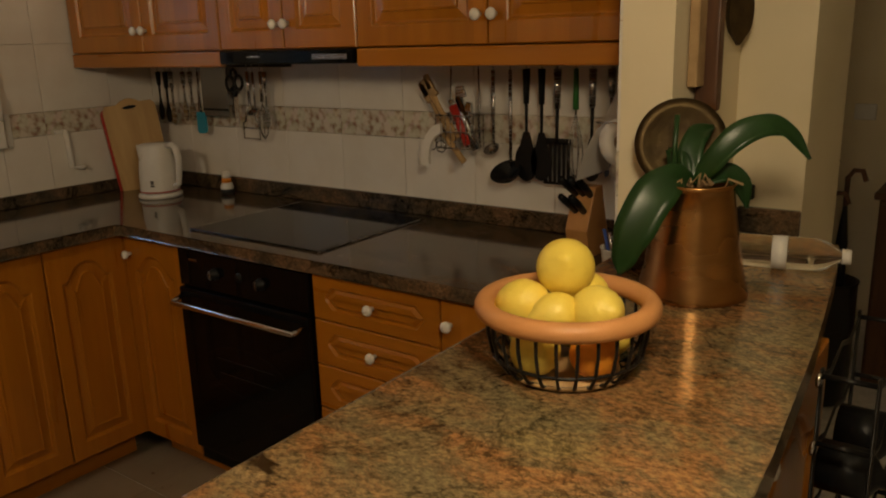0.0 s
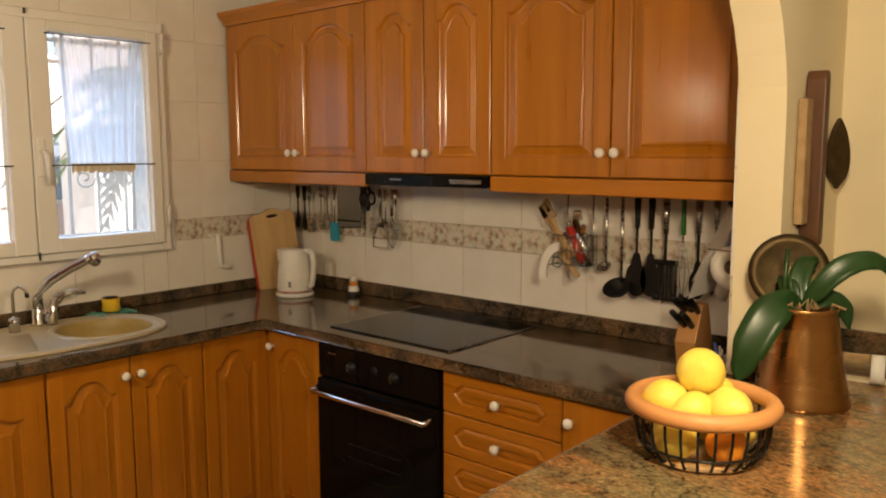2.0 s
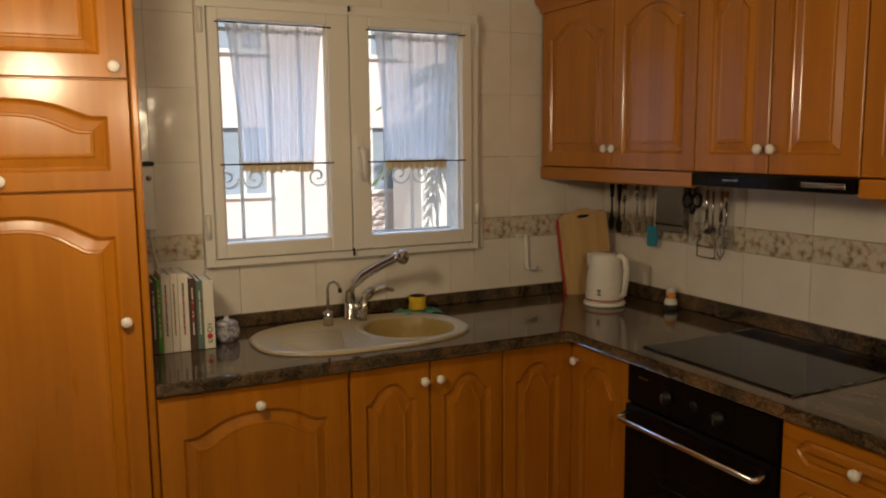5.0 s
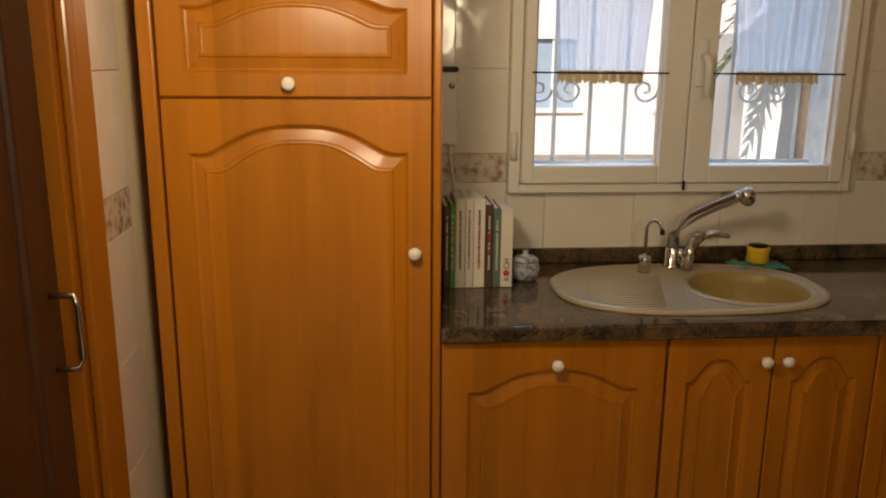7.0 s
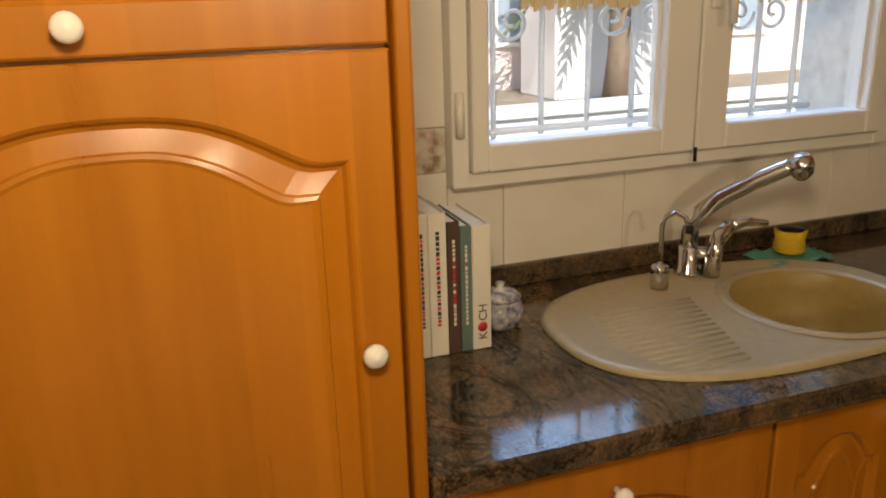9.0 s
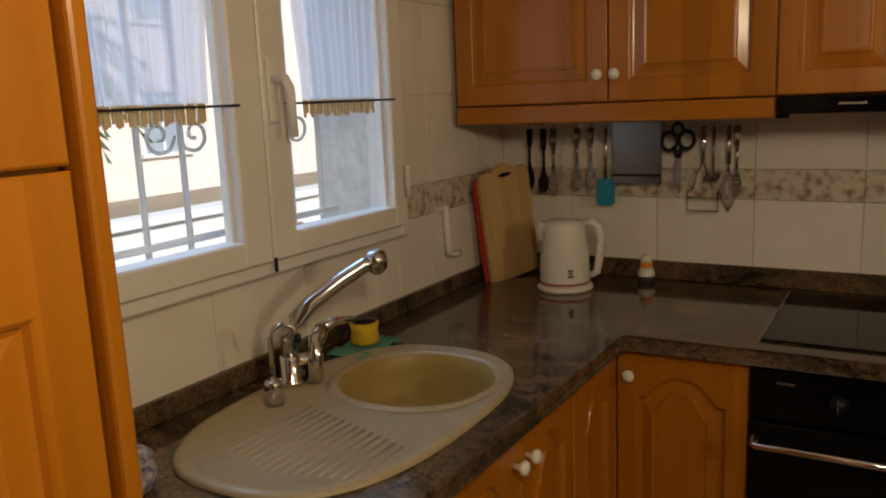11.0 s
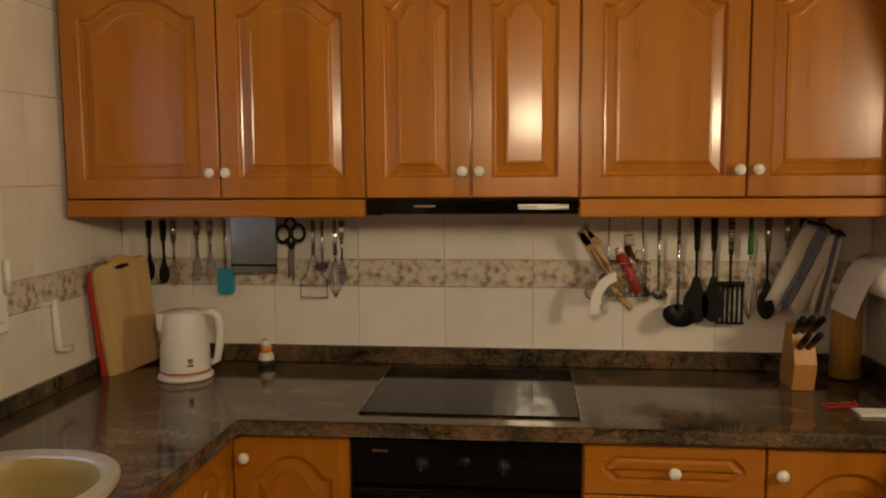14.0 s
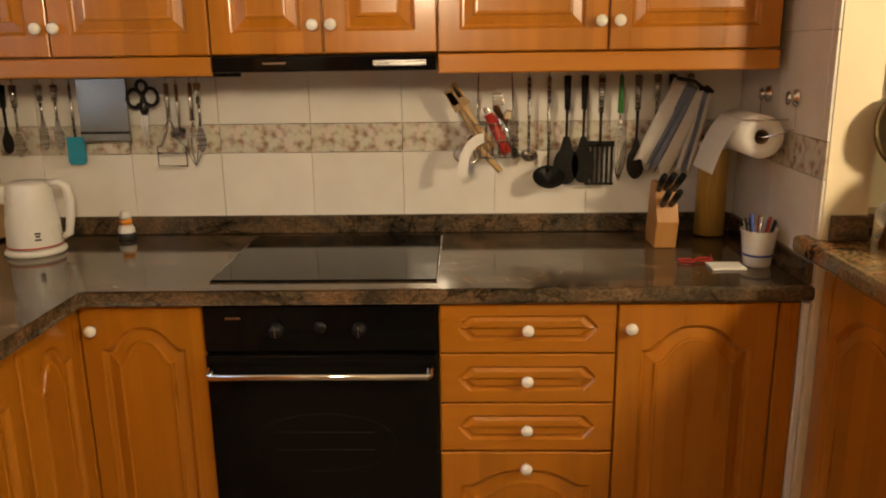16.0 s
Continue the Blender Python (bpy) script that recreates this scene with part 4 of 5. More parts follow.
cb_ = empty("cutting_board", pose(0.115, -0.150, CT + 0.002, 0, -7, 68))
out = [(-0.105, 0.0), (0.105, 0.0), (0.105, 0.315)] + arc(0.075, 0.335, 0.03, 0.03, 0, 60, 4) + arc(0.0, 0.335, 0.055, 0.045, 30, 150, 10) + arc(-0.075, 0.335, 0.03, 0.03, 120, 180, 4) + [(-0.105, 0.315)]
prism("board", out, 0.016, "wood_light", cb_, 0.003)
prism("slot", arc(0, 0.345, 0.028, 0.007, 0, 360, 16)[:-1], 0.002, "plastic_k", cb_, 0, pose(0, -0.0022, 0))
prism("board", [(x * 0.97, z * 0.97) for x, z in out], 0.012, "red", cb_, 0.002, pose(-0.012, 0.019, 0, 0, 0, 0))
tagged(cb_, "pale wooden cutting boards leaning on tiles", "cutting board")

pp = empty("pepper_mill", pose(0.525, -0.068, CT))
lathe("body", [(0.022, 0), (0.025, 0.004), (0.026, 0.03), (0.020, 0.045), (0.0, 0.046)], "white", pp, 20)
lathe("jar", [(0.0, 0.0465), (0.019, 0.047), (0.019, 0.062), (0.0, 0.063)], "orange", pp, 20)
lathe("foot", [(0.0255, 0.001), (0.0275, 0.004), (0.0275, 0.018), (0.0262, 0.020)], "ink", pp, 20)
lathe("cap", [(0.0, 0.0635), (0.017, 0.064), (0.018, 0.075), (0.013, 0.088), (0.0, 0.090)], "white", pp, 20)
tagged(pp, "small white and orange seasoning jar", "jar")

# ---- rails and hanging utensils ----
RY = -0.045


def rail(x0, x1, z):
    o = tube("utensil_rail", [(x0, RY, z), (x1, RY, z)], 0.006, "iron", None, 8)
    for x in (x0 + 0.02, x1 - 0.02):
        tube("bracket", [(x, RY, z), (x, RY + 0.012, z + 0.025)], 0.005, "chrome", o, 8)
    return tagged(o, "dark metal utensil rail under the cabinet", "utensil rail", "utensil rails")


rail(0.17, 0.92, 1.408)
rail(1.63, 2.40, 1.416)


def hung(name, x, z, label, cat, group="hanging utensils", tilt=0.0, dy=-0.010):
    o = empty(name, pose(x, RY + dy, z, 0, tilt, 0))
    tube("hook", [(0, 0.010, 0.002), (0, 0.004, 0.009), (0, -0.002, 0.004), (0, 0.0, -0.015), (0, 0.0, -0.03)], 0.0018, "steel", o, 6)
    return tagged(o, label, cat, group)


def flat_tool(o, outline, m, thick=0.003, z=0.0, nm="head"):
    return prism(nm, outline, thick, m, o, 0, pose(0, -thick / 2, z))


def stick(o, z0, z1, r0, r1, m, nm="handle"):
    return tube(nm, [(0, 0, z0), (0, 0, (z0 + z1) / 2), (0, 0, z1)], [r0, (r0 + r1) / 2, r1], m, o, 8)


def ladle(x, z, L, r, m, mh, label, grp="hanging utensils"):
    o = hung("ladle", x, z, label, "ladle", grp)
    stick(o, -0.025, -L, 0.006, 0.004, mh)
    lathe("bowl", [(0.0, -r * 0.62), (r * 0.5, -r * 0.52), (r * 0.85, -r * 0.2), (r, 0.0), (r * 0.93, 0.0), (r * 0.8, -r * 0.18), (0.0, -r * 0.52)], m, o, 20, pose(0, -r * 0.6, -L - r * 0.15, 35, 0, 0))
    return o


def spoon(x, z, L, w, hl, m, label, mh=None, slots=0, tilt=0):
    o = hung("kitchen_spoon" if not slots else "slotted_turner", x, z, label, "kitchen utensil", tilt=tilt)
    stick(o, -0.022, -L * 0.6, 0.0115, 0.0085, mh or m)
    stick(o, -L * 0.55, -L - 0.01, 0.005, 0.004, m, "neck")
    if slots:
        bm = bmesh.new()
        k = slots
        for i in range(k):
            xx = -w / 2 + (i + 0.5) * w / k
            add_box(bm, (xx - w / k * 0.30, -0.002, -L - hl + 0.006), (xx + w / k * 0.30, 0.002, -L - 0.004))
        add_box(bm, (-w / 2, -0.002, -L - hl), (w / 2, 0.002, -L - hl + 0.008))
        add_box(bm, (-w / 2, -0.002, -L - 0.012), (w / 2, 0.002, -L + 0.006))
        mesh_ob("head", bm, m, o)
    else:
        out = [(w * 0.12, 0.0)] + arc(0, -hl * 0.62, w / 2, hl * 0.40, 60, -240, 18) + [(-w * 0.12, 0.0)]
        flat_tool(o, out, m, 0.006, -L)
    return o


def whisk(x, z, L, hl, w, mh, label):
    o = hung("whisk", x, z, label, "whisk")
    stick(o, -0.022, -L, 0.0065, 0.009, mh)
    bm = bmesh.new()
    for a in range(4):
        ang = math.pi * a / 4
        pts = [(math.cos(ang) * w / 2 * math.sin(math.pi * min(1, i / 10) ** 1.3) * s, math.sin(ang) * w / 2 * math.sin(math.pi * min(1, i / 10) ** 1.3) * s, -L - hl * i / 10) for s in (1, -1) for i in (range(11) if s == 1 else range(10, -1, -1))]
        add_tube(bm, pts, 0.0012, 5)
    mesh_ob("wire", bm, "steel", o, True)
    return o


ZR = 1.416
K = 0.00177
xr = lambda px: 1.631 + (px - 850) * K
ladle(xr(943), ZR, 0.255, 0.026, "steel", "steel", "small steel ladle hanging from the rail")
ladle(xr(977), ZR, 0.315, 0.050, "plastic_k", "steel", "black ladle with steel handle on the rail")
spoon(xr(1008), ZR, 0.205, 0.078, 0.145, "plastic_k", "black nylon serving spoon on the rail")
spoon(xr(1037), ZR, 0.205, 0.070, 0.14, "plastic_k", "black nylon cooking spoon on the rail")
spoon(xr(1066), ZR, 0.225, 0.088, 0.13, "plastic_k", "black slotted turner with steel handle", "steel", slots=6)
whisk(xr(1099), ZR, 0.135, 0.205, 0.045, "green", "whisk with green handle hanging from rail")
spoon(xr(1128), ZR, 0.215, 0.055, 0.12, "plastic_k", "black pasta spoon with steel handle", "steel")
spoon(xr(1160), ZR, 0.16, 0.035, 0.10, "steel", "steel serving spoon on the rail")
spoon(xr(1185), ZR, 0.12, 0.030, 0.08, "steel", "small steel spatula on the rail", "plastic_k")
spoon(xr(1215), ZR, 0.11, 0.028, 0.07, "steel", "small steel tool on the rail")

# wire caddy with brushes and peelers
cd = empty("utensil_caddy", pose(xr(885), RY - 0.045, 1.158))
for x in (-0.055, 0.055):
    tube("hanger", [(x * 0.9, 0.035, 0.27), (x, 0.03, 0.10), (x, 0.03, 0.0)], 0.0025, "steel", cd, 6)
bm = bmesh.new()
for z in (0.0, 0.05, 0.10):
    add_tube(bm, [(-0.065, -0.035, z), (0.065, -0.035, z), (0.065, 0.035, z), (-0.065, 0.035, z)], 0.002, 6, True)
for i in range(8):
    x = -0.065 + i * 0.0186
    add_tube(bm, [(x, -0.035, 0.10), (x, -0.035, 0.0), (x, 0.035, 0.0), (x, 0.035, 0.10)], 0.0014, 5)
mesh_ob("basket", bm, "steel", cd, True)
tagged(cd, "wire caddy of small utensils hanging from rail", "utensil caddy")


def leaner(name, x, dz, L, r, m, tilt, label, head=None, hm=None):
    o = empty(name, pose(xr(885) + x, RY - 0.045, 1.158 + dz, 0, tilt, 0))
    stick(o, 0.0, L, r, r * 0.9, m)
    if head:
        prism("head", [(-head[0] / 2, 0), (head[0] / 2, 0), (head[0] * 0.35, head[1]), (-head[0] * 0.35, head[1])], 0.012, hm or m, o, 0.003, pose(0, -0.006, L * 0.93))
    tagged(o, label, "kitchen utensil", "caddy utensils")
    return o


leaner("wooden_brush", -0.005, 0.03, 0.16, 0.008, "wood_light", -38, "wooden pastry brush leaning in the caddy", (0.055, 0.07), "root")
leaner("wooden_spoon", -0.02, 0.02, 0.19, 0.007, "wood_light", -28, "wooden spoon leaning in the caddy", (0.026, 0.05), "wood_light")
leaner("wooden_spatula", -0.03, 0.02, 0.17, 0.007, "root", -33, "brown wooden spatula leaning in the caddy", (0.03, 0.05), "root")
leaner("bottle_opener", 0.035, 0.01, 0.13, 0.017, "red", -26, "red and steel bottle opener in caddy", (0.022, 0.03), "steel")
leaner("can_opener", 0.062, -0.005, 0.17, 0.014, "chrome", -22, "chrome can opener leaning in the caddy", (0.02, 0.02), "chrome")
leaner("meat_hammer", 0.03, 0.0, 0.165, 0.006, "steel", -8, "grey steel tool standing in the caddy", (0.038, 0.035), "steel")
leaner("peeler", 0.01, 0.0, 0.12, 0.006, "chrome", 12, "chrome peeler leaning in the caddy", (0.03, 0.03), "chrome")
o = leaner("wooden_masher", 0.015, -0.045, 0.12, 0.010, "wood_light", -42, "wooden masher poking out of the caddy", (0.03, 0.03), "wood_dark")
bm = bmesh.new()
add_tube(bm, [(x, 0, z) for x, z in arc(0, 0, 0.020, 0.020, 0, 360, 20)[:-1]], 0.003, 6, True)
add_tube(bm, [(0.034 + x, 0.004, -0.008 + z) for x, z in arc(0, 0, 0.018, 0.018, 0, 360, 20)[:-1]], 0.003, 6, True)
tagged(mesh_ob("cutter_ring", bm, "chrome", None, True, pose(xr(825), RY - 0.05, 1.165)), "chrome ring cutters hooked on the caddy", "cutter")
bm = bmesh.new()
stack(bm, [(arc(0, 0, 0.085, 0.115, 95, 190, 14) + arc(0, 0, 0.055, 0.085, 190, 95, 14), 0.0), (arc(0, 0, 0.085, 0.115, 95, 190, 14) + arc(0, 0, 0.055, 0.085, 190, 95, 14), 0.012)], True, True)
tagged(mesh_ob("dish_brush", bm, "white", None, False, pose(xr(868), RY - 0.085, 1.12, 90, 0, 0)), "curved white brush head hanging beside caddy", "brush")

# left rail
ZL = 1.408
xl = lambda px: 0.798 - (350 - px) * K
for px, L, w, hl, m, lab in ((-28, 0.13, 0.03, 0.09, "plastic_k", "black handled peeler on the wall rail"), (0, 0.15, 0.034, 0.08, "plastic_k", "dark serving fork hanging from the rail"), (20, 0.15, 0.028, 0.09, "steel", "steel serving spoon on the wall rail"), (66, 0.12, 0.028, 0.10, "steel", "small steel spoon on the wall rail"), (92, 0.12, 0.030, 0.10, "steel", "steel pastry cutter on the wall rail")):
    spoon(xl(px), ZL, L, w, hl, m, lab)
o = hung("silicone_spatula", xl(120), ZL, "blue silicone spatula hanging from the rail", "spatula")
stick(o, -0.022, -0.185, 0.0045, 0.004, "steel")
flat_tool(o, [(-0.026, 0.0), (0.026, 0.0), (0.028, -0.06)] + arc(0.010, -0.072, 0.018, 0.014, 0, -90, 4) + [(-0.020, -0.086), (-0.028, -0.075)], "teal", 0.008, -0.182)
pl = box("steel_plaque", (xl(132), RY - 0.012, 1.212), (xl(219), RY - 0.006, 1.402), "sheet", bevel=0.001)
tagged(pl, "square steel sheet hanging from the rail", "steel sheet")
box("band", (xl(132), RY - 0.0145, 1.235), (xl(219), RY - 0.0125, 1.242), "plastic_k", pl, bevel=0)
sc = hung("kitchen_scissors", xl(247), ZL, "black handled kitchen scissors on the rail", "scissors")
bm = bmesh.new()
for cx, cz, rr in ((-0.024, -0.066, 0.023), (0.026, -0.062, 0.022), (0.0, -0.032, 0.016)):
    add_tube(bm, [(x, -0.004, z) for x, z in arc(cx, cz, rr, rr * 1.2, 0, 360, 18)[:-1]], 0.0058, 6, True)
add_tube(bm, [(-0.014, -0.004, -0.08), (0.002, -0.004, -0.115)], 0.008, 6)
add_tube(bm, [(0.016, -0.004, -0.08), (0.002, -0.004, -0.115)], 0.008, 6)
mesh_ob("grip", bm, "plastic_k", sc, True)
flat_tool(sc, [(-0.006, -0.105), (0.012, -0.105), (0.008, -0.22), (0.003, -0.225)], "chrome", 0.003, 0, "blade")
flat_tool(sc, [(-0.014, -0.14), (-0.004, -0.105), (-0.002, -0.20), (-0.010, -0.215)], "chrome", 0.003, 0, "blade")
ms = hung("potato_masher", xl(289), ZL, "steel potato masher hanging from the rail", "masher")
stick(ms, -0.022, -0.13, 0.008, 0.008, "chrome")
bm = bmesh.new()
add_tube(bm, [(-0.002, 0, -0.13), (-0.03, 0, -0.21), (-0.045, 0, -0.215), (-0.045, 0, -0.275), (0.045, 0, -0.275), (0.045, 0, -0.215), (0.03, 0, -0.205), (0.002, 0, -0.13)], 0.003, 6)
add_tube(bm, [(-0.045, 0, -0.235), (0.045, 0, -0.235)], 0.003, 6)
mesh_ob("head", bm, "steel", ms, True)
ladle(xl(306), ZL, 0.165, 0.024, "steel", "chrome", "small steel ladle on the wall rail")
whisk(xl(330), ZL, 0.135, 0.14, 0.045, "chrome", "steel balloon whisk hanging from the rail")
spoon(xl(343), ZL, 0.14, 0.03, 0.09, "steel", "steel skimmer on the wall rail", "chrome")

# ---- right end of the hob counter ----
kb = empty("knife_block", pose(2.180, -0.19, CT))
prism("block", [(-0.050, 0.0), (0.060, 0.0), (0.064, 0.04), (0.022, 0.190), (-0.022, 0.190), (-0.070, 0.080)], 0.064, "block", kb, 0.003, pose(0.032, 0, 0, 0, 0, 90))
for dx, a in ((-0.021, 0.80), (0.0, 0.82), (0.021, 0.80), (-0.012, 0.42), (0.012, 0.42)):
    y, z = -0.070 + 0.048 * a, 0.080 + 0.110 * a
    tube("knife_handle", [(dx, y + 0.012, z - 0.006), (dx * 1.15, y - 0.040, z + 0.030), (dx * 1.25, y - 0.078, z + 0.054)], [0.008, 0.0105, 0.009], "plastic_k", kb, 8)
tagged(kb, "wooden knife block with black handled knives", "knife block")

jr = empty("spaghetti_jar", pose(2.350, -0.090, CT))
lathe("pasta", [(0.0, 0.008), (0.044, 0.008), (0.044, 0.265), (0.040, 0.272), (0.0, 0.268)], "amber", jr, 24)
lathe("lid", [(0.0, 0.273), (0.046, 0.273), (0.047, 0.29), (0.0, 0.292)], "white", jr, 24)
tagged(jr, "tall upright jar of golden dry spaghetti", "jar")


def cloth(name, x, z, w, L, tilt, label, stripe):
    o = empty(name, pose(x, RY - 0.03, z, 0, tilt, 0))
    def sheet(x0, x1, dy, m, nm):
        bm = bmesh.new()
        nx, nz = 12, 16
        g = []
        for j in range(nz + 1):
            g.append([bm.verts.new((x0 + (x1 - x0) * i / nx, -dy + 0.007 * math.sin(i * 0.9 + j * 0.2) * (j / nz), -L * j / nz + (0.012 * math.sin(i) if j == nz else 0))) for i in range(nx + 1)])
        for a, b in zip(g, g[1:]):
            for i in range(nx):
                bm.faces.new((a[i], a[i + 1], b[i + 1], b[i]))
        r = bmesh.ops.extrude_face_region(bm, geom=list(bm.faces))
        bmesh.ops.translate(bm, vec=(0, 0.010 if m == "towel" else 0.002, 0), verts=[v for v in r["geom"] if isinstance(v, bmesh.types.BMVert)])
        mesh_ob(nm, bm, m, o, True)
    sheet(-w / 2, w / 2, 0.0, "towel", "cloth")
    if stripe:
        sheet(-w * 0.16, w * 0.16, 0.004, "towel_b", "stripe")
    tube("loop", [(-w * 0.45, 0.0, 0.0), (0, -0.006, 0.012), (w * 0.48, 0.0, 0.0)], 0.006, "iron", o, 8)
    return tagged(o, label, "oven glove")


cloth("oven_glove", xr(1215), 1.362, 0.115, 0.27, 24, "cream oven glove with blue grey stripe", True)
o = cloth("tea_towel", xr(1238), 1.345, 0.045, 0.25, 12, "folded blue and cream tea towel", True)

# paper roll on the side wall
pr = empty("paper_roll_holder", pose(XR - 0.085, -0.30, 1.245))
lathe("roll", [(0.020, -0.115), (0.056, -0.115), (0.056, 0.115), (0.020, 0.115), (0.020, -0.115)], "paper", pr, 32, pose(0, 0, 0, 90, 0, 0))
lathe("core", [(0.0195, -0.113), (0.0195, 0.113), (0.0175, 0.113), (0.0175, -0.113), (0.0195, -0.113)], "card", pr, 20, pose(0, 0, 0, 90, 0, 0))
bm = bmesh.new()
g = [[bm.verts.new((-0.035 - 0.014 * j, -0.105 + 0.18 * i / 8, 0.045 - 0.004 * j * j)) for i in range(9)] for j in range(7)]
for a, b in zip(g, g[1:]):
    for i in range(8):
        bm.faces.new((a[i], a[i + 1], b[i + 1], b[i]))
r = bmesh.ops.extrude_face_region(bm, geom=list(bm.faces))
bmesh.ops.translate(bm, vec=(0, 0, 0.001), verts=[v for v in r["geom"] if isinstance(v, bmesh.types.BMVert)])
mesh_ob("sheet", bm, "paper", pr)
tube("wire", [(0.08, -0.125, 0.075), (0.078, -0.128, 0.02), (0.0, -0.128, 0.0), (0.0, 0.128, 0.0), (0.078, 0.128, 0.02), (0.08, 0.125, 0.075)], 0.003, "chrome", pr, 6)
tube("wire", [(-0.058, -0.125, 0.045), (0.06, -0.127, 0.045)], 0.0025, "chrome", pr, 6)
tagged(pr, "paper towel roll on a chrome wall holder", "paper roll")
for y in (-0.24, -0.43):
    hk = lathe("wall_hook", [(0.0, 0.0), (0.022, 0.0), (0.022, 0.006), (0.012, 0.010), (0.011, 0.020), (0.018, 0.024), (0.0, 0.028)], "chrome", None, 20, pose(XR - 0.009, y, 1.345, 0, -90, 0))
    tagged(hk, "round chrome suction hook on the tiles", "hook", "suction hooks")

cp = empty("pen_cup", pose(2.380, -0.425, CT))
lathe("cup", [(0.0, 0.0), (0.034, 0.0), (0.036, 0.006), (0.047, 0.095), (0.049, 0.098), (0.045, 0.098), (0.034, 0.008), (0.0, 0.006)], "knob", cp, 28)
lathe("band", [(0.0395, 0.028), (0.0415, 0.032), (0.0402, 0.034)], "blue", cp, 28)
tagged(cp, "white ceramic cup holding pens", "cup")
rnd = random.Random(4)
for i, m in enumerate(("ink", "blue", "red", "ink", "white", "ink", "blue", "steel", "red", "ink")):
    a = i * 0.63
    o = tube("pen", [(2.380 + 0.012 * math.cos(a), -0.425 + 0.012 * math.sin(a), CT + 0.01), (2.380 + 0.040 * math.cos(a), -0.425 + 0.040 * math.sin(a), CT + 0.125 + rnd.uniform(-0.01, 0.02))], 0.0042, m, None, 6)
    tagged(o, "thin ballpoint pen standing in the cup", "pen", "pens in the cup")
o = box("yellow_packet", (2.412, -0.37, CT + 0.001), (2.430, -0.31, CT + 0.075), "label_y", bevel=0.002)
tagged(o, "small yellow packet standing by the upstand", "packet")
box("print", (2.4105, -0.36, CT + 0.02), (2.4117, -0.33, CT + 0.05), "spine_g", o, bevel=0)
o = box("paper_pad", (2.245, -0.485, CT + 0.001), (2.335, -0.42, CT + 0.007), "paper", bevel=0.001, place=pose(0, 0, 0))
tagged(o, "small white paper pad on the counter", "paper pad")
gs = tube("reading_glasses", [(2.20 + x, -0.40 + z, CT + 0.006) for x, z in arc(0, 0, 0.022, 0.016, 0, 360, 20)[:-1]], 0.0022, "ink_r", None, 6, True)
tube("rim", [(2.25 + x, -0.39 + z, CT + 0.006) for x, z in arc(0, 0, 0.022, 0.016, 0, 360, 20)[:-1]], 0.0022, "ink_r", gs, 6, True)
tube("temple", [(2.272, -0.388, CT + 0.006), (2.285, -0.33, CT + 0.004)], 0.002, "ink_r", gs, 6)
tagged(gs, "folded reading glasses lying on the counter", "glasses")

# ---- books, jar and boiler by the tall cabinet ----
by = -1.993
for i, (th, hh, dd, m, lab) in enumerate(((0.016, 0.235, 0.15, "spine_d", "dark cookery book standing on the counter"), (0.014, 0.240, 0.15, "spine_g", "green cookery book standing on the counter"), (0.026, 0.255, 0.16, "spine_w", "white cookery book standing on the counter"), (0.022, 0.256, 0.16, "spine_w", "white cookery book standing on the counter"), (0.032, 0.255, 0.16, "spine_w", "thick white cookery book on the counter"), (0.022, 0.238, 0.16, "spine_d", "dark brown cookery book on the counter"), (0.020, 0.228, 0.16, "spine_t", "grey green cookery book on the counter"), (0.034, 0.226, 0.16, "spine_w", "white cookery book with red and black spine"))):
    bk = empty("book", pose(0.285, by, CT + 0.001))
    bm = bmesh.new()
    add_box(bm, (-dd, 0.0, 0.0), (-0.004, 0.002, hh), 0.0006)
    add_box(bm, (-dd, th - 0.002, 0.0), (-0.004, th, hh), 0.0006)
    add_box(bm, (-0.004, 0.0, 0.0), (0.0, th, hh), 0.0015)
    mesh_ob("cover", bm, m, bk)
    box("pages", (-dd + 0.004, 0.0025, 0.003), (-0.0045, th - 0.0025, hh - 0.004), "paper", bk, bevel=0)
    tagged(bk, lab, "book", "books by the sink")
    if i == 7:
        for word, z0 in (("K", 0.018), ("CH", 0.053)):
            fc = bpy.data.curves.new("lettering", "FONT")
            fc.body, fc.size, fc.extrude = word, 0.022, 0.0003
            fo = new("lettering", fc)
            bpy.context.view_layer.update()
            fm = bpy.data.meshes.new_from_object(fo.evaluated_get(bpy.context.evaluated_depsgraph_get()))
            bpy.data.objects.remove(fo)
            fm.materials.clear()
            fm.materials.append(M["ink"])
            lo_ = new("lettering", fm)
            lo_.parent = bk
            lo_.matrix_basis = Matrix(((0, 0, 1, 0.0006), (0, -1, 0, 0.025), (1, 0, 0, z0), (0, 0, 0, 1)))
        lathe("print", [(0.0, 0), (0.009, 0), (0.009, 0.001), (0, 0.001)], "ink_r", bk, 18, pose(0.0002, 0.017, 0.042, 0, 90, 0))
    else:
        rnd = random.Random(i)
        z = hh * 0.22
        while z < hh * 0.86:
            d = rnd.uniform(0.003, 0.008)
            box("print", (0.0002, th * 0.40, z), (0.0007, th * 0.60, z + d), "ink_r" if rnd.random() < 0.25 else ("spine_w" if m in ("spine_d", "spine_g", "spine_t") else "ink"), bk, bevel=0)
            z += d + 0.0022
    by += th + 0.0012
sj = empty("sugar_bowl", pose(0.20, -1.745, CT))
lathe("bowl", [(0.0, 0.0), (0.030, 0.0), (0.040, 0.012), (0.044, 0.035), (0.036, 0.056), (0.0, 0.056)], "navy", sj, 24)
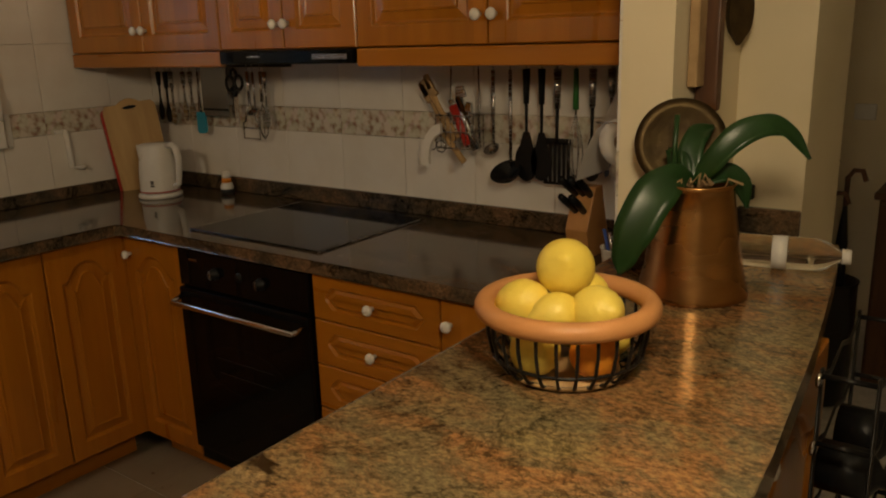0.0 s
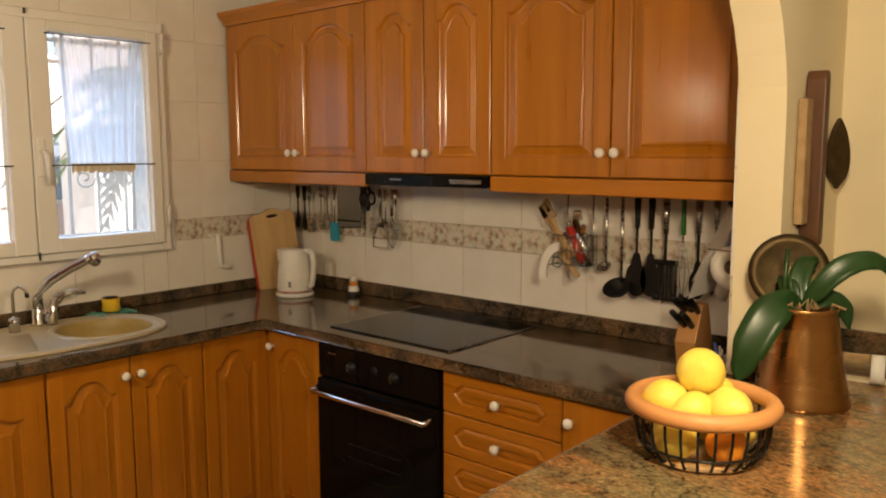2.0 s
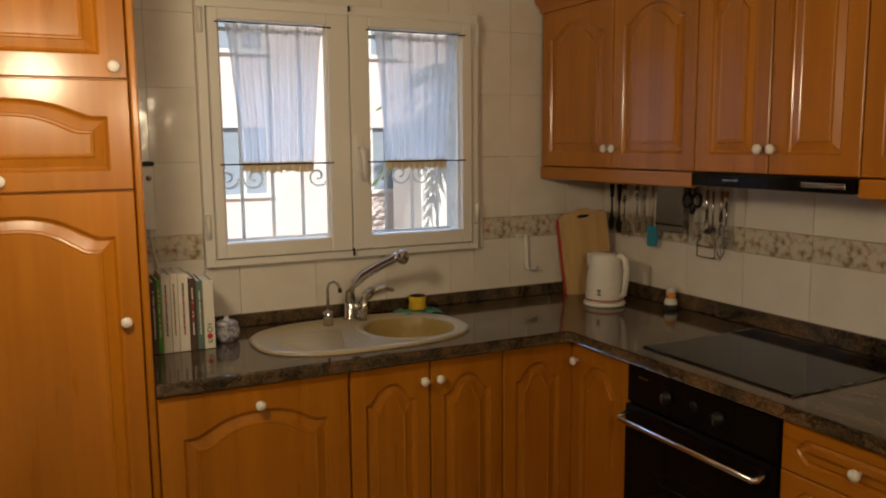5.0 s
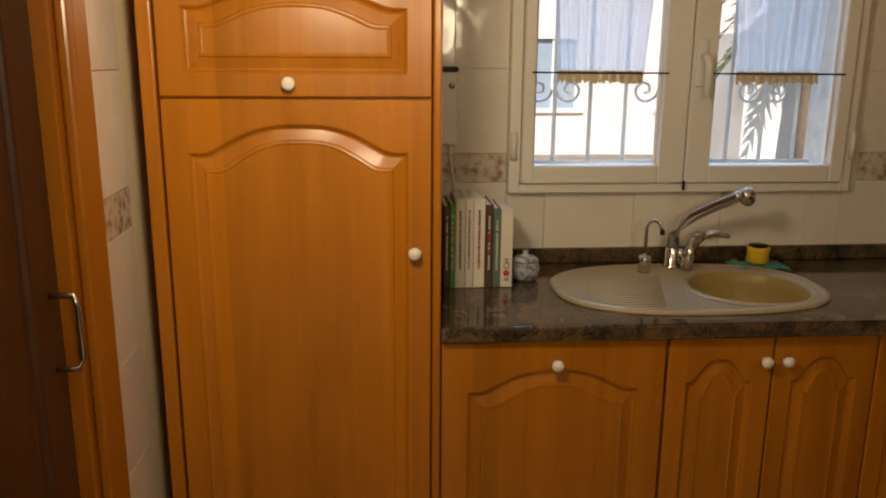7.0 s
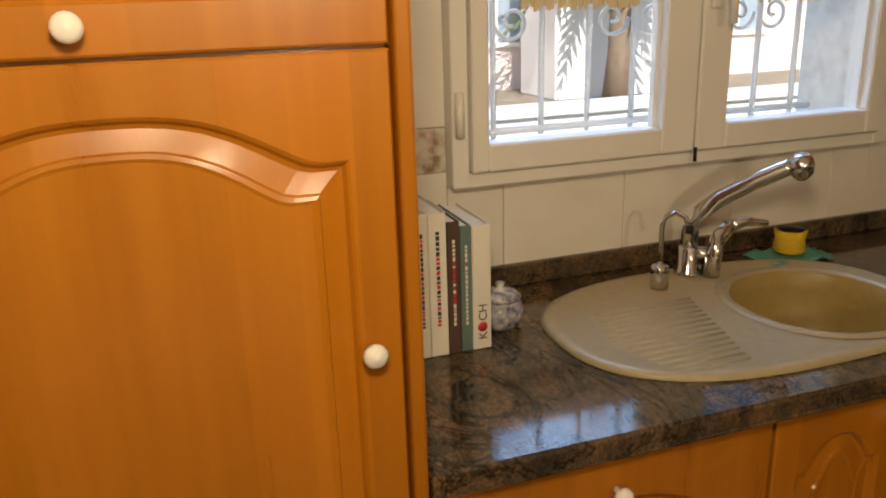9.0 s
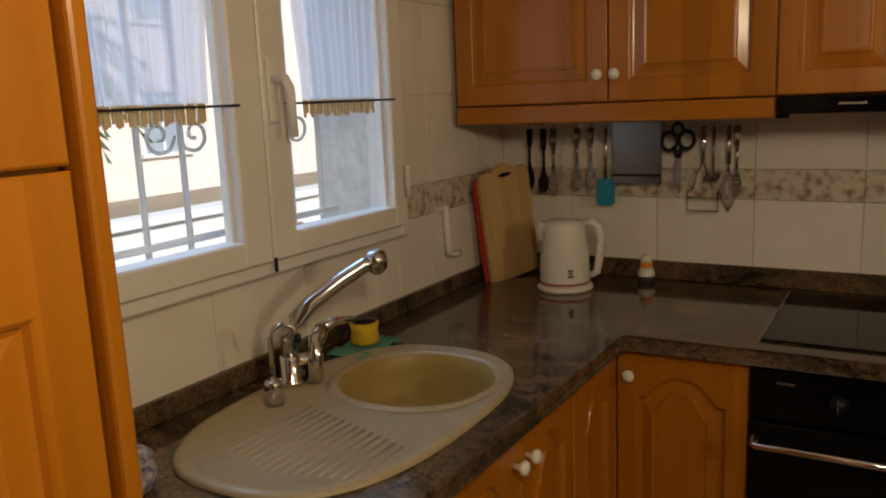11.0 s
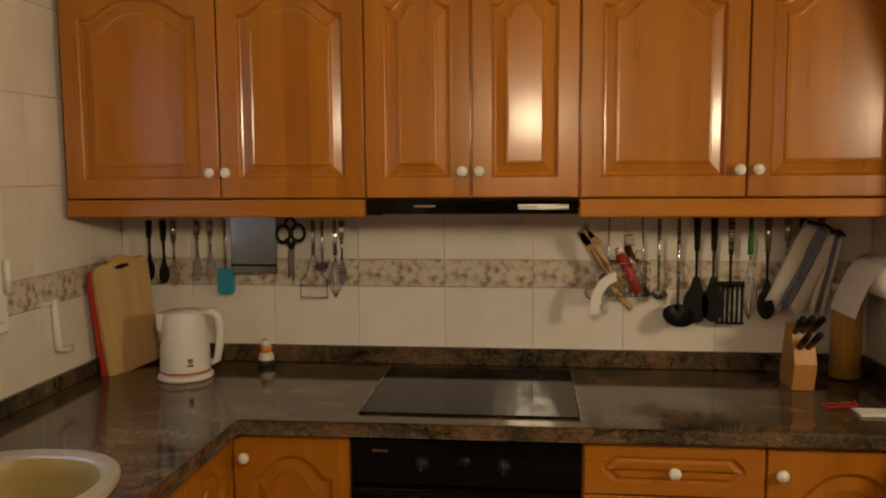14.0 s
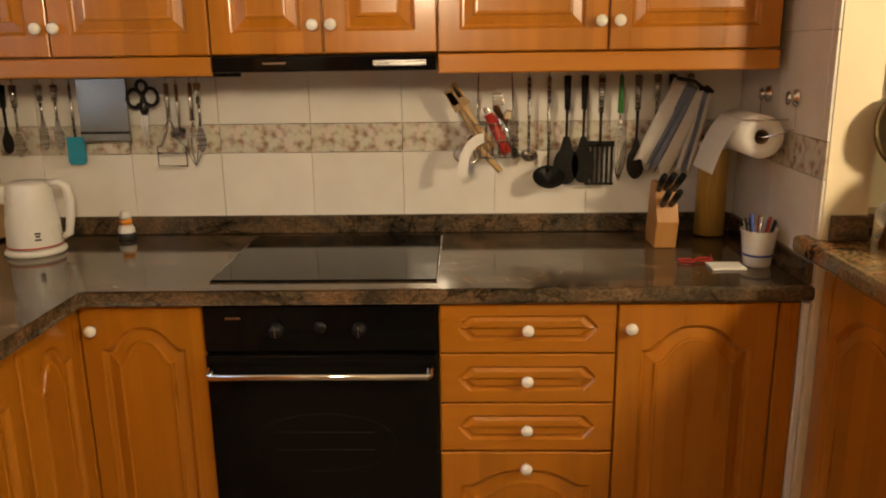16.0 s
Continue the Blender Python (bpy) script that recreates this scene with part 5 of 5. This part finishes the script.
lathe("lid", [(0.038, 0.0565), (0.040, 0.060), (0.028, 0.070), (0.010, 0.075), (0.007, 0.080), (0.010, 0.086), (0.0, 0.090)], "navy", sj, 24)
tagged(sj, "blue and white china pot with lid", "china pot")
bo = box("can_opener_unit", (0.011, -2.02, 1.285), (0.075, -1.935, 1.500), "white", bevel=0.008, seg=2)
tagged(bo, "white appliance with black top on tiles", "wall appliance")
box("top", (0.011, -2.02, 1.501), (0.075, -1.935, 1.515), "plastic_k", bo, bevel=0.003)
lathe("button", [(0.0, 0.0), (0.010, 0.0), (0.009, 0.005), (0, 0.006)], "chrome", bo, 16, pose(0.075, -1.955, 1.46, 0, 90, 0))
tube("cord", [(0.04, -1.96, 1.285), (0.045, -1.95, 1.22), (0.05, -1.94, 1.16), (0.045, -1.935, 1.12)], 0.003, "white", bo, 6)
tube("cord", [(0.04, -1.99, 1.285), (0.05, -1.99, 1.22), (0.06, -1.97, 1.15)], 0.003, "white", bo, 6)

# ---- bar: basket, pot, orchid, plate and wall pieces ----
BX, BY = 2.620, -1.158
bs = empty("fruit_basket", pose(BX, BY, PT))
bm = bmesh.new()
add_tube(bm, [(0.117 * math.cos(a), 0.117 * math.sin(a), 0.098) for a in [i * math.pi / 24 for i in range(48)]], 0.0145, 12, True)
mesh_ob("ring", bm, "terracotta", bs, True)["label"] = "pale turned wooden ring"
bm = bmesh.new()
for i in range(26):
    a = 2 * math.pi * i / 26
    pts = [(0.114, 0.095), (0.113, 0.06), (0.106, 0.030), (0.090, 0.008), (0.078, 0.003)]
    add_tube(bm, [(r * math.cos(a), r * math.sin(a), z) for r, z in pts], 0.0026, 6)
for r, z in ((0.078, 0.003), (0.106, 0.030)):
    add_tube(bm, [(r * math.cos(i * math.pi / 20), r * math.sin(i * math.pi / 20), z) for i in range(40)], 0.0026, 6, True)
mesh_ob("wire", bm, "iron", bs, True)
lathe("tray", [(0.0, 0.002), (0.085, 0.002), (0.085, 0.005), (0.0, 0.005)], "wood_light", bs, 28)
tagged(bs, "round black wire fruit basket with wooden rim", "fruit basket")


def lemon(x, y, z, r, turn, m="lemon", stretch=1.18):
    prof = []
    for i in range(17):
        t = math.pi * i / 16
        rr = r * math.sin(t) * (1.0 - 0.06 * abs(math.cos(t)))
        zz = -r * stretch * math.cos(t)
        if m == "lemon":
            zz += 0.006 * (-1 if i < 2 else (1 if i > 14 else 0))
        prof.append((max(rr, 0.0), zz))
    o = lathe("lemon" if m == "lemon" else "orange", prof, m, None, 24, pose(x, y, z, *turn))
    return tagged(o, "ripe yellow lemon in the wire basket" if m == "lemon" else "orange at the bottom of the basket", "lemon" if m == "lemon" else "orange", "fruit in the basket")


lemon(BX - 0.020, BY - 0.055, PT + 0.043, 0.036, (80, 0, 40))
lemon(BX + 0.055, BY - 0.025, PT + 0.042, 0.034, (90, 0, 110), "orange", 1.0)
lemon(BX - 0.065, BY + 0.012, PT + 0.042, 0.034, (90, 0, 10))
lemon(BX + 0.035, BY + 0.055, PT + 0.042, 0.034, (90, 0, 70))
lemon(BX - 0.022, BY + 0.062, PT + 0.042, 0.033, (90, 0, 150))
lemon(BX - 0.055, BY - 0.028, PT + 0.098, 0.035, (80, 0, 100))
lemon(BX + 0.052, BY - 0.012, PT + 0.100, 0.036, (75, 0, 60))
lemon(BX + 0.006, BY + 0.046, PT + 0.100, 0.035, (85, 0, 20))
lemon(BX + 0.004, BY - 0.038, PT + 0.096, 0.030, (85, 0, 140))
lemon(BX - 0.012, BY + 0.018, PT + 0.146, 0.042, (60, 0, 30), "lemon", 1.05)

PX, PY = 2.650, -0.722
pt = empty("copper_pot", pose(PX, PY, PT))
lathe("pot", [(0.0, 0.0), (0.096, 0.0), (0.099, 0.004), (0.098, 0.010), (0.092, 0.03), (0.079, 0.10), (0.070, 0.16), (0.065, 0.198), (0.068, 0.205), (0.065, 0.207), (0.061, 0.200), (0.0, 0.190)], "copper", pt, 48)
tagged(pt, "tapered hammered copper pot on the bar", "pot")
orc = empty("orchid", pose(PX, PY, PT + 0.192) @ Matrix.Scale(0.92, 4))


def leaf(pts, widths, nm="leaf"):
    bm = bmesh.new()
    raw, rw = [Vector(p) for p in pts], widths
    pts, widths = [], []
    k = len(raw)
    for i in range(k - 1):
        p0, p1, p2, p3 = raw[max(i - 1, 0)], raw[i], raw[i + 1], raw[min(i + 2, k - 1)]
        for j in range(5):
            f = j / 5
            pts.append(0.5 * (2 * p1 + (p2 - p0) * f + (2 * p0 - 5 * p1 + 4 * p2 - p3) * f * f + (3 * p1 - p0 - 3 * p2 + p3) * f ** 3))
            g = f * f * (3 - 2 * f)
            widths.append(rw[i] * (1 - g) + rw[i + 1] * g)
    pts.append(raw[-1])
    widths.append(rw[-1])
    rows = []
    for i, p in enumerate(pts):
        t = (pts[min(i + 1, len(pts) - 1)] - pts[max(i - 1, 0)]).normalized()
        sd = t.cross(Vector((0.25, -0.85, 0.45))).normalized()
        nn = sd.cross(t).normalized()
        rows.append([bm.verts.new(p + sd * widths[i] * s + nn * (0.006 * abs(s))) for s in (-1, -0.5, 0, 0.5, 1)])
    for a, b in zip(rows, rows[1:]):
        for i in range(4):
            bm.faces.new((a[i], a[i + 1], b[i + 1], b[i]))
    r = bmesh.ops.extrude_face_region(bm, geom=list(bm.faces))
    bmesh.ops.translate(bm, vec=(0, 0.0025, 0.001), verts=[v for v in r["geom"] if isinstance(v, bmesh.types.BMVert)])
    return mesh_ob(nm, bm, "leaf", orc, True)


def R(s, z, f=0.0):
    """A place beside the pot: s along the bar's diagonal, f towards the dining side."""
    return (0.80 * s + 0.6 * f, 0.60 * s - 0.8 * f, z)


leaf([R(-0.01, 0.01), R(-0.05, 0.028, 0.03), R(-0.095, 0.002, 0.05), R(-0.130, -0.055, 0.06), R(-0.150, -0.11, 0.06), R(-0.158, -0.15, 0.055)], [0.010, 0.030, 0.042, 0.040, 0.026, 0.003])
leaf([R(0.0, 0.015), R(0.025, 0.06, 0.02), R(0.065, 0.105, 0.03), R(0.12, 0.122, 0.03), R(0.165, 0.105, 0.02), R(0.205, 0.055, 0.02)], [0.010, 0.022, 0.026, 0.022, 0.013, 0.003])
leaf([R(0.0, 0.01), R(-0.01, 0.06, -0.02), R(0.01, 0.10, -0.04), R(0.05, 0.11, -0.07)], [0.010, 0.024, 0.022, 0.003])
leaf([R(0.0, 0.005), R(0.05, 0.03, 0.0), R(0.085, 0.01, 0.0), R(0.10, -0.04, 0.0)], [0.008, 0.020, 0.018, 0.003])
leaf([R(-0.02, 0.01), R(-0.03, 0.05, -0.02), R(-0.045, 0.07, -0.05)], [0.010, 0.022, 0.004])
tube("stem", [R(-0.045, 0.0), R(-0.047, 0.07), R(-0.044, 0.145)], 0.005, "leaf", orc, 8)
rnd = random.Random(8)
bm = bmesh.new()
for i in range(24):
    a, r = rnd.uniform(0, 6.28), rnd.uniform(0.01, 0.055)
    x, y = r * math.cos(a), r * math.sin(a)
    add_tube(bm, [(x, y, 0.0), (x * 1.1 + rnd.uniform(-.01, .01), y * 1.1, 0.018 + rnd.uniform(0, 0.02)), (x * 1.3 + rnd.uniform(-.02, .02), y * 1.3, 0.012)], 0.0028, 5)
mesh_ob("roots", bm, "root", orc, True)
tagged(orc, "green leafed orchid without flowers in a pot", "plant")

pl = lathe("brass_plate", [(0.0, 0.0), (0.070, 0.0), (0.076, 0.004), (0.092, 0.006), (0.094, 0.010), (0.074, 0.009), (0.068, 0.005), (0.0, 0.005)], "brass", None, 40, pose(2.590, -0.648, PT + 0.262, 80, 0, 25) @ Matrix.Scale(0.9, 4))
tagged(pl, "dark embossed brass plate leaning on the pier", "plate")
bp_ = empty("wooden_bellows", pose(XR2 + 0.004, -0.495, 1.33))
prism("blade", [(-0.016, 0.015), (-0.010, 0.0), (0.010, 0.0), (0.016, 0.015), (0.016, 0.38), (0.008, 0.40), (-0.008, 0.40), (-0.016, 0.38)], 0.045, "wood_dark", bp_, 0.004, pose(0.045, 0, 0, 0, 0, 90))
prism("board", [(-0.022, 0.05), (0.022, 0.05), (0.022, 0.335), (-0.022, 0.335)], 0.020, "root", bp_, 0.003, pose(0.020, -0.040, 0, 0, 0, 90))
tube("handle", [(0.022, 0.0, 0.005), (0.022, 0.0, -0.09)], 0.010, "wood_dark", bp_, 10)
tagged(bp_, "dark wooden bellows hanging on the wall", "bellows")
out = [(0.0, -0.145)] + [(0.058 * math.sin(math.pi * min(1, (i / 12) ** 0.8)) ** 0.7 if 0 < i < 12 else 0.02, -0.145 + 0.235 * i / 12) for i in range(2, 12)] + [(0.0, 0.092)]
out = out + [(-x, z) for x, z in out[-2:0:-1]]
hp = prism("hanging_heart", out, 0.022, "brass", None, 0.003, pose(XR2 + 0.034, -0.325, 1.560, 0, 0, 48) @ Matrix.Diagonal((0.50, 0.72, 0.74, 1)))
tagged(hp, "pointed pewter ornament hanging on the wall", "ornament")

bt = empty("water_bottle", pose(2.745, -0.49, PT + 0.035, 0, 90, 12))
g = lathe("bottle", [(0.0, -0.09), (0.030, -0.09), (0.033, -0.08), (0.033, 0.06), (0.028, 0.085), (0.013, 0.105), (0.013, 0.118), (0.0, 0.118)], "glass", bt, 20)
g.visible_shadow = False
lathe("label", [(0.0335, -0.014), (0.0338, 0.014)], "paper", bt, 20)
lathe("cap", [(0.015, 0.112), (0.015, 0.128), (0.0, 0.128)], "white", bt, 16)
tagged(bt, "clear plastic bottle lying on the bar", "bottle")
o = box("socket_plug", (2.598, -0.217, 1.10), (2.615, -0.202, 1.135), "plastic_k", bevel=0.003)
tagged(o, "small black clip fixed on the wall", "clip")

# ---- hall seen past the bar ----
wr = empty("wine_rack", pose(2.918, -0.93, 0.0) @ Matrix.Diagonal((0.42, 1.25, 1.08, 1)))
bm = bmesh.new()
for x in (0.0, 0.18):
    for y in (0.0, 0.24):
        add_tube(bm, [(x, y, 0.0), (x, y, 0.93)], 0.007, 8)
for i in range(9):
    z = 0.12 + i * 0.1
    for x in (0.0, 0.18):
        add_tube(bm, [(x, 0.0, z), (x, 0.06, z - 0.018), (x, 0.12, z), (x, 0.18, z - 0.018), (x, 0.24, z)], 0.005, 6)
    for y in (0.0, 0.24):
        add_tube(bm, [(0.0, y, z), (0.18, y, z)], 0.004, 6)
mesh_ob("rack", bm, "iron", wr, True)
for i in range(8):
    lathe("bottle", [(0.0, 0.0), (0.036, 0.0), (0.036, 0.17), (0.014, 0.21), (0.014, 0.255), (0.0, 0.255)], "plastic_k", wr, 14, pose(0.09, 0.06 + 0.12 * (i % 2) - 0.0, 0.155 + (i // 2) * 0.2, 0, 90, 0) @ pose(0, 0, -0.1))
for i in range(9):
    lathe("cap", [(0.0, 0.0), (0.010, 0.001), (0.010, 0.012), (0.0, 0.013)], "chrome", wr, 10, pose(0.0, -0.008, 0.12 + i * 0.1, 90, 0, 0))
tagged(wr, "black iron wine rack beside the bar", "wine rack")
us = empty("umbrella_stand", pose(2.53, 1.25, 0.0))
lathe("stand", [(0.0, 0.0), (0.11, 0.0), (0.12, 0.01), (0.12, 0.50), (0.125, 0.51), (0.115, 0.51), (0.11, 0.02), (0.0, 0.02)], "iron", us, 24)
tagged(us, "dark umbrella stand in the hall", "umbrella stand")
for i, (dx, dy, hh) in enumerate(((-0.05, 0.0, 0.93), (0.035, 0.02, 0.86), (0.0, -0.05, 0.78))):
    ub = tube("umbrella", [(2.53 + dx * 0.5, 1.25 + dy * 0.5, 0.03), (2.53 + dx, 1.25 + dy, 0.25), (2.53 + dx * 1.2, 1.25 + dy, hh - 0.2), (2.53 + dx * 1.2, 1.25 + dy, hh - 0.05)], [0.010, 0.038, 0.022, 0.008], "plastic_k", None, 10)
    tube("crook", [(2.53 + dx * 1.2, 1.25 + dy, hh - 0.05), (2.53 + dx * 1.2, 1.25 + dy, hh + 0.06), (2.53 + dx * 1.2 + 0.02, 1.25 + dy, hh + 0.09), (2.53 + dx * 1.2 + 0.05, 1.25 + dy, hh + 0.09), (2.53 + dx * 1.2 + 0.065, 1.25 + dy, hh + 0.05)], 0.010, "wood_dark", ub, 8)
    tagged(ub, "closed black umbrella with a crook handle", "umbrella", "umbrellas in the stand")
o = box("light_switch", (2.39, 2.388, 1.03), (2.49, 2.399, 1.11), "white", bevel=0.003)
tagged(o, "white light switch plate on the wall", "light switch")
hc = box("hall_cabinet", (2.66, 1.5, 0.0), (3.41, 2.0, 0.80), "wood_dark", bevel=0.006)
tagged(hc, "dark wooden cabinet in the hall", "cabinet")
box("top", (2.64, 1.48, 0.801), (3.43, 2.02, 0.83), "wood_dark", hc, bevel=0.006, seg=2)
front(hc, "door", panel_mesh("door", 0.36, 0.75, 0.0), 0, 0, "wood_dark").matrix_basis = pose(2.673, 1.478, 0.03)
front(hc, "door", panel_mesh("door", 0.36, 0.75, 0.0), 0, 0, "wood_dark").matrix_basis = pose(3.036, 1.478, 0.03)

# added pendant fixtures at the two fill lights, out of view
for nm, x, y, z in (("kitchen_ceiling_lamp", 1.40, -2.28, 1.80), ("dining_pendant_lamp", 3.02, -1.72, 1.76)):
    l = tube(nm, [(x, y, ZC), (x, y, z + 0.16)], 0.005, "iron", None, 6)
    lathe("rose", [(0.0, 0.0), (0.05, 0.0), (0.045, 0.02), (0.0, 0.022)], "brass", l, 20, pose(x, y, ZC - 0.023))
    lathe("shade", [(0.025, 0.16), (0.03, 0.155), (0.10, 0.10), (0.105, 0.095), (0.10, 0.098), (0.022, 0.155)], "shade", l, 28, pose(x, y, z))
    tagged(l, "added unseen pendant fixture with opal shade", "lamp", "pendant lamps")

# ---- outside the window ----
gd = box("ground", (-300, -300, -0.55), (300, 300, -0.30), "earth", bevel=0)
tagged(gd, "dry pale ground outside the house", "ground", kind="structure")
rd = box("road", (-9.5, -60, -0.299), (-5.2, 60, -0.29), "asphalt", bevel=0)
tagged(rd, "narrow asphalt road outside", "road", kind="structure")
gw = box("garden_wall", (-3.6, -14, -0.30), (-3.4, 14, 0.70), "house_w", bevel=0.01)
tagged(gw, "low white rendered garden wall", "wall")
box("coping", (-3.65, -14, 0.701), (-3.35, 14, 0.76), "house_w", gw, bevel=0.01)
hs = empty("house", pose(-13.0, 0, -0.3))
tagged(hs, "pale pink house with shuttered windows", "house")
FW = [(-4.6, 1.2), (-1.9, 1.2), (1.3, 1.0), (4.0, 1.2), (6.6, 1.2), (9.6, 1.2), (12.8, 1.2), (16.0, 1.2), (19.4, 1.2)]
bm = bmesh.new()
prev = -9.0
for yc, w in FW + [(24.0, 0.0)]:
    add_box(bm, (-0.3, prev, 0), (0, yc - w / 2, 5.6))
    if w:
        add_box(bm, (-0.3, yc - w / 2, 0), (0, yc + w / 2, 0.9))
        add_box(bm, (-0.3, yc - w / 2, 2.2), (0, yc + w / 2, 3.7))
        add_box(bm, (-0.3, yc - w / 2, 4.9), (0, yc + w / 2, 5.6))
    prev = yc + w / 2
add_box(bm, (-6, -9, 0), (-0.3, -8.7, 5.6))
add_box(bm, (-6, 23.7, 0), (-0.3, 24, 5.6))
mesh_ob("wall", bm, "house", hs)
for yc, w in FW:
    for z0, z1 in ((0.9, 2.2), (3.7, 4.9)):
        wn = box("window", (-0.16, yc - w / 2, z0), (-0.12, yc + w / 2, z1), "shutter", hs, bevel=0)
        bm = bmesh.new()
        add_box(bm, (-0.12, yc - w / 2, z0), (-0.02, yc - w / 2 + 0.07, z1))
        add_box(bm, (-0.12, yc + w / 2 - 0.07, z0), (-0.02, yc + w / 2, z1))
        add_box(bm, (-0.12, yc - 0.03, z0), (-0.05, yc + 0.03, z1))
        add_box(bm, (-0.12, yc - w / 2 - 0.1, z0 - 0.08), (0.10, yc + w / 2 + 0.1, z0))
        mesh_ob("frame", bm, "pvc", wn)
bm = bmesh.new()
add_prism(bm, [(-0.7, 5.5), (0.45, 5.5), (0.45, 5.6), (-3.0, 7.2), (-6.4, 5.6), (-6.4, 5.5)], 34)
mesh_ob("roof", bm, "rooftile", hs, place=pose(0, -9.5, 0, 0, 0, 0))
bl = box("garage", (-12.4, 4.2, -0.3), (-11.0, 6.4, 2.0), "house_w", bevel=0.02)
tagged(bl, "small white rendered outbuilding", "outbuilding")

pm = empty("palm_tree", pose(-10.2, 4.9, -0.3))
tube("trunk", [(0, 0, 0), (0.04, 0.03, 0.8), (0.0, 0.06, 2.0), (0.02, 0.05, 3.0)], [0.24, 0.20, 0.17, 0.16], "bark", pm, 12)
bm = bmesh.new()
rnd = random.Random(11)
for i in range(44):
    a, lift, L = rnd.uniform(0, 6.28), rnd.uniform(-0.3, 1.3), rnd.uniform(1.3, 1.9)
    base = Vector((0.02, 0.05, 2.95))
    prevp = base
    for j in range(1, 15):
        u = j / 14
        p = base + Vector((math.cos(a) * L * u, math.sin(a) * L * u, L * (lift * u - 1.25 * u * u) * 0.75))
        sd = Vector((-math.sin(a), math.cos(a), 0))
        ll = 0.34 * math.sin(math.pi * (0.12 + 0.85 * u))
        for s in (-1, 1):
            tip = p + sd * s * ll + Vector((math.cos(a) * 0.14, math.sin(a) * 0.14, -ll * 0.55 - rnd.uniform(0, 0.05)))
            q = [bm.verts.new(v) for v in (prevp, p, tip)]
            bm.faces.new(q)
        prevp = p
mesh_ob("frond", bm, "palm", pm)
tagged(pm, "green palm tree with drooping fronds", "tree")
for y, hh in ((-1.62, 0.055), (-0.92, 0.06), (-1.05, 0.03)):
    o = lathe("sill_ornament", [(0.0, 0.0), (0.020, 0.0), (0.024, hh * 0.3), (0.012, hh * 0.6), (0.015, hh * 0.85), (0.0, hh)], "rooftile", None, 14, pose(-0.13, y, WZ0 + 0.005))
    tagged(o, "small terracotta ornament on the sill", "ornament", "sill ornaments")

# ---- wall and floor tiles, last ----
TP = 0.288
tile_cache = {}


def tile(parent, name, w, h, place, m, t=0.007):
    key = (round(w, 3), round(h, 3), m)
    if key not in tile_cache:
        bm = bmesh.new()
        add_box(bm, (0.0, -t, 0.0), (w, 0.0, h), 0.0011, 1)
        me = bpy.data.meshes.new(name)
        bm.to_mesh(me)
        bm.free()
        me.materials.append(M[m])
        tile_cache[key] = me
    o = new(name, tile_cache[key])
    o.matrix_basis = place
    o.parent = parent
    return o


ROWS_Z = [(0.125, 0.38), (0.38, 0.635), (0.635, 0.89), (0.89, 1.165), (1.165, 1.255), (1.255, 1.51), (1.51, 1.765), (1.765, 2.02), (2.02, 2.275), (2.275, 2.495)]
J = 0.0007


def tile_run(parent, a0, a1, start, place_of, zmin, zmax, holes=()):
    edges, a = [a0], start
    while a < a1 - 0.01:
        if a > a0 + 0.01:
            edges.append(a)
        a += TP
    edges.append(a1)
    for z0, z1 in ROWS_Z:
        z0, z1 = max(z0, zmin), min(z1, zmax)
        if z1 - z0 < 0.02:
            continue
        band = abs(z0 - 1.165) < 0.001
        for p0, p1 in zip(edges, edges[1:]):
            pieces = [(p0, p1, z0, z1)]
            for h0, h1, g0, g1 in holes:
                nxt = []
                for q0, q1, y0, y1 in pieces:
                    if q1 <= h0 or q0 >= h1 or y1 <= g0 or y0 >= g1:
                        nxt.append((q0, q1, y0, y1))
                        continue
                    if q0 < h0:
                        nxt.append((q0, h0, y0, y1))
                    if q1 > h1:
                        nxt.append((h1, q1, y0, y1))
                    c0, c1 = max(q0, h0), min(q1, h1)
                    if y0 < g0:
                        nxt.append((c0, c1, y0, g0))
                    if y1 > g1:
                        nxt.append((c0, c1, g1, y1))
                pieces = nxt
            for q0, q1, y0, y1 in pieces:
                if q1 - q0 > 0.012 and y1 - y0 > 0.012:
                    tile(parent, "border_tile" if band else "tile", q1 - q0 - 2 * J, y1 - y0 - 2 * J, place_of(q0 + J, y0 + J), "border" if band else "tile")


tile_run(wall_north, 0.008, XR - 0.008, 1.405 - 5 * TP, lambda a, z: pose(a, -0.0005, z), 0.90, 1.52)
tile_run(wall_west, -2.03, -0.008, -0.50 - 6 * TP, lambda a, z: pose(0.0005, a, z, 0, 0, 90), 0.90, 2.495, [(WY0, WY1, WZ0, WZ1)])
tile_run(wall_arch, 0.008, 0.618, 0.30, lambda a, z: pose(XR - 0.0005, -a, z, 0, 0, -90), 0.90, 2.495)
tile_run(wall_south, -0.84, -0.62, -0.84, lambda a, z: pose(-a, YS + 0.0005, z, 0, 0, 180), 0.125, 2.495)
fx = 0.33
for i in range(8):
    for j in range(9):
        x, y = 0.47 + i * fx, -2.72 + j * fx
        if x < 3.1 and y < -0.4:
            o = tile(floor, "floor_tile", fx - 0.004, fx - 0.004, pose(x, y, -0.006, -90, 0, 0) @ pose(0, 0, 0), "floor", 0.005)
            o.matrix_basis = Matrix(((1, 0, 0, x), (0, 0, 1, y), (0, -1, 0, -0.0055), (0, 0, 0, 1)))
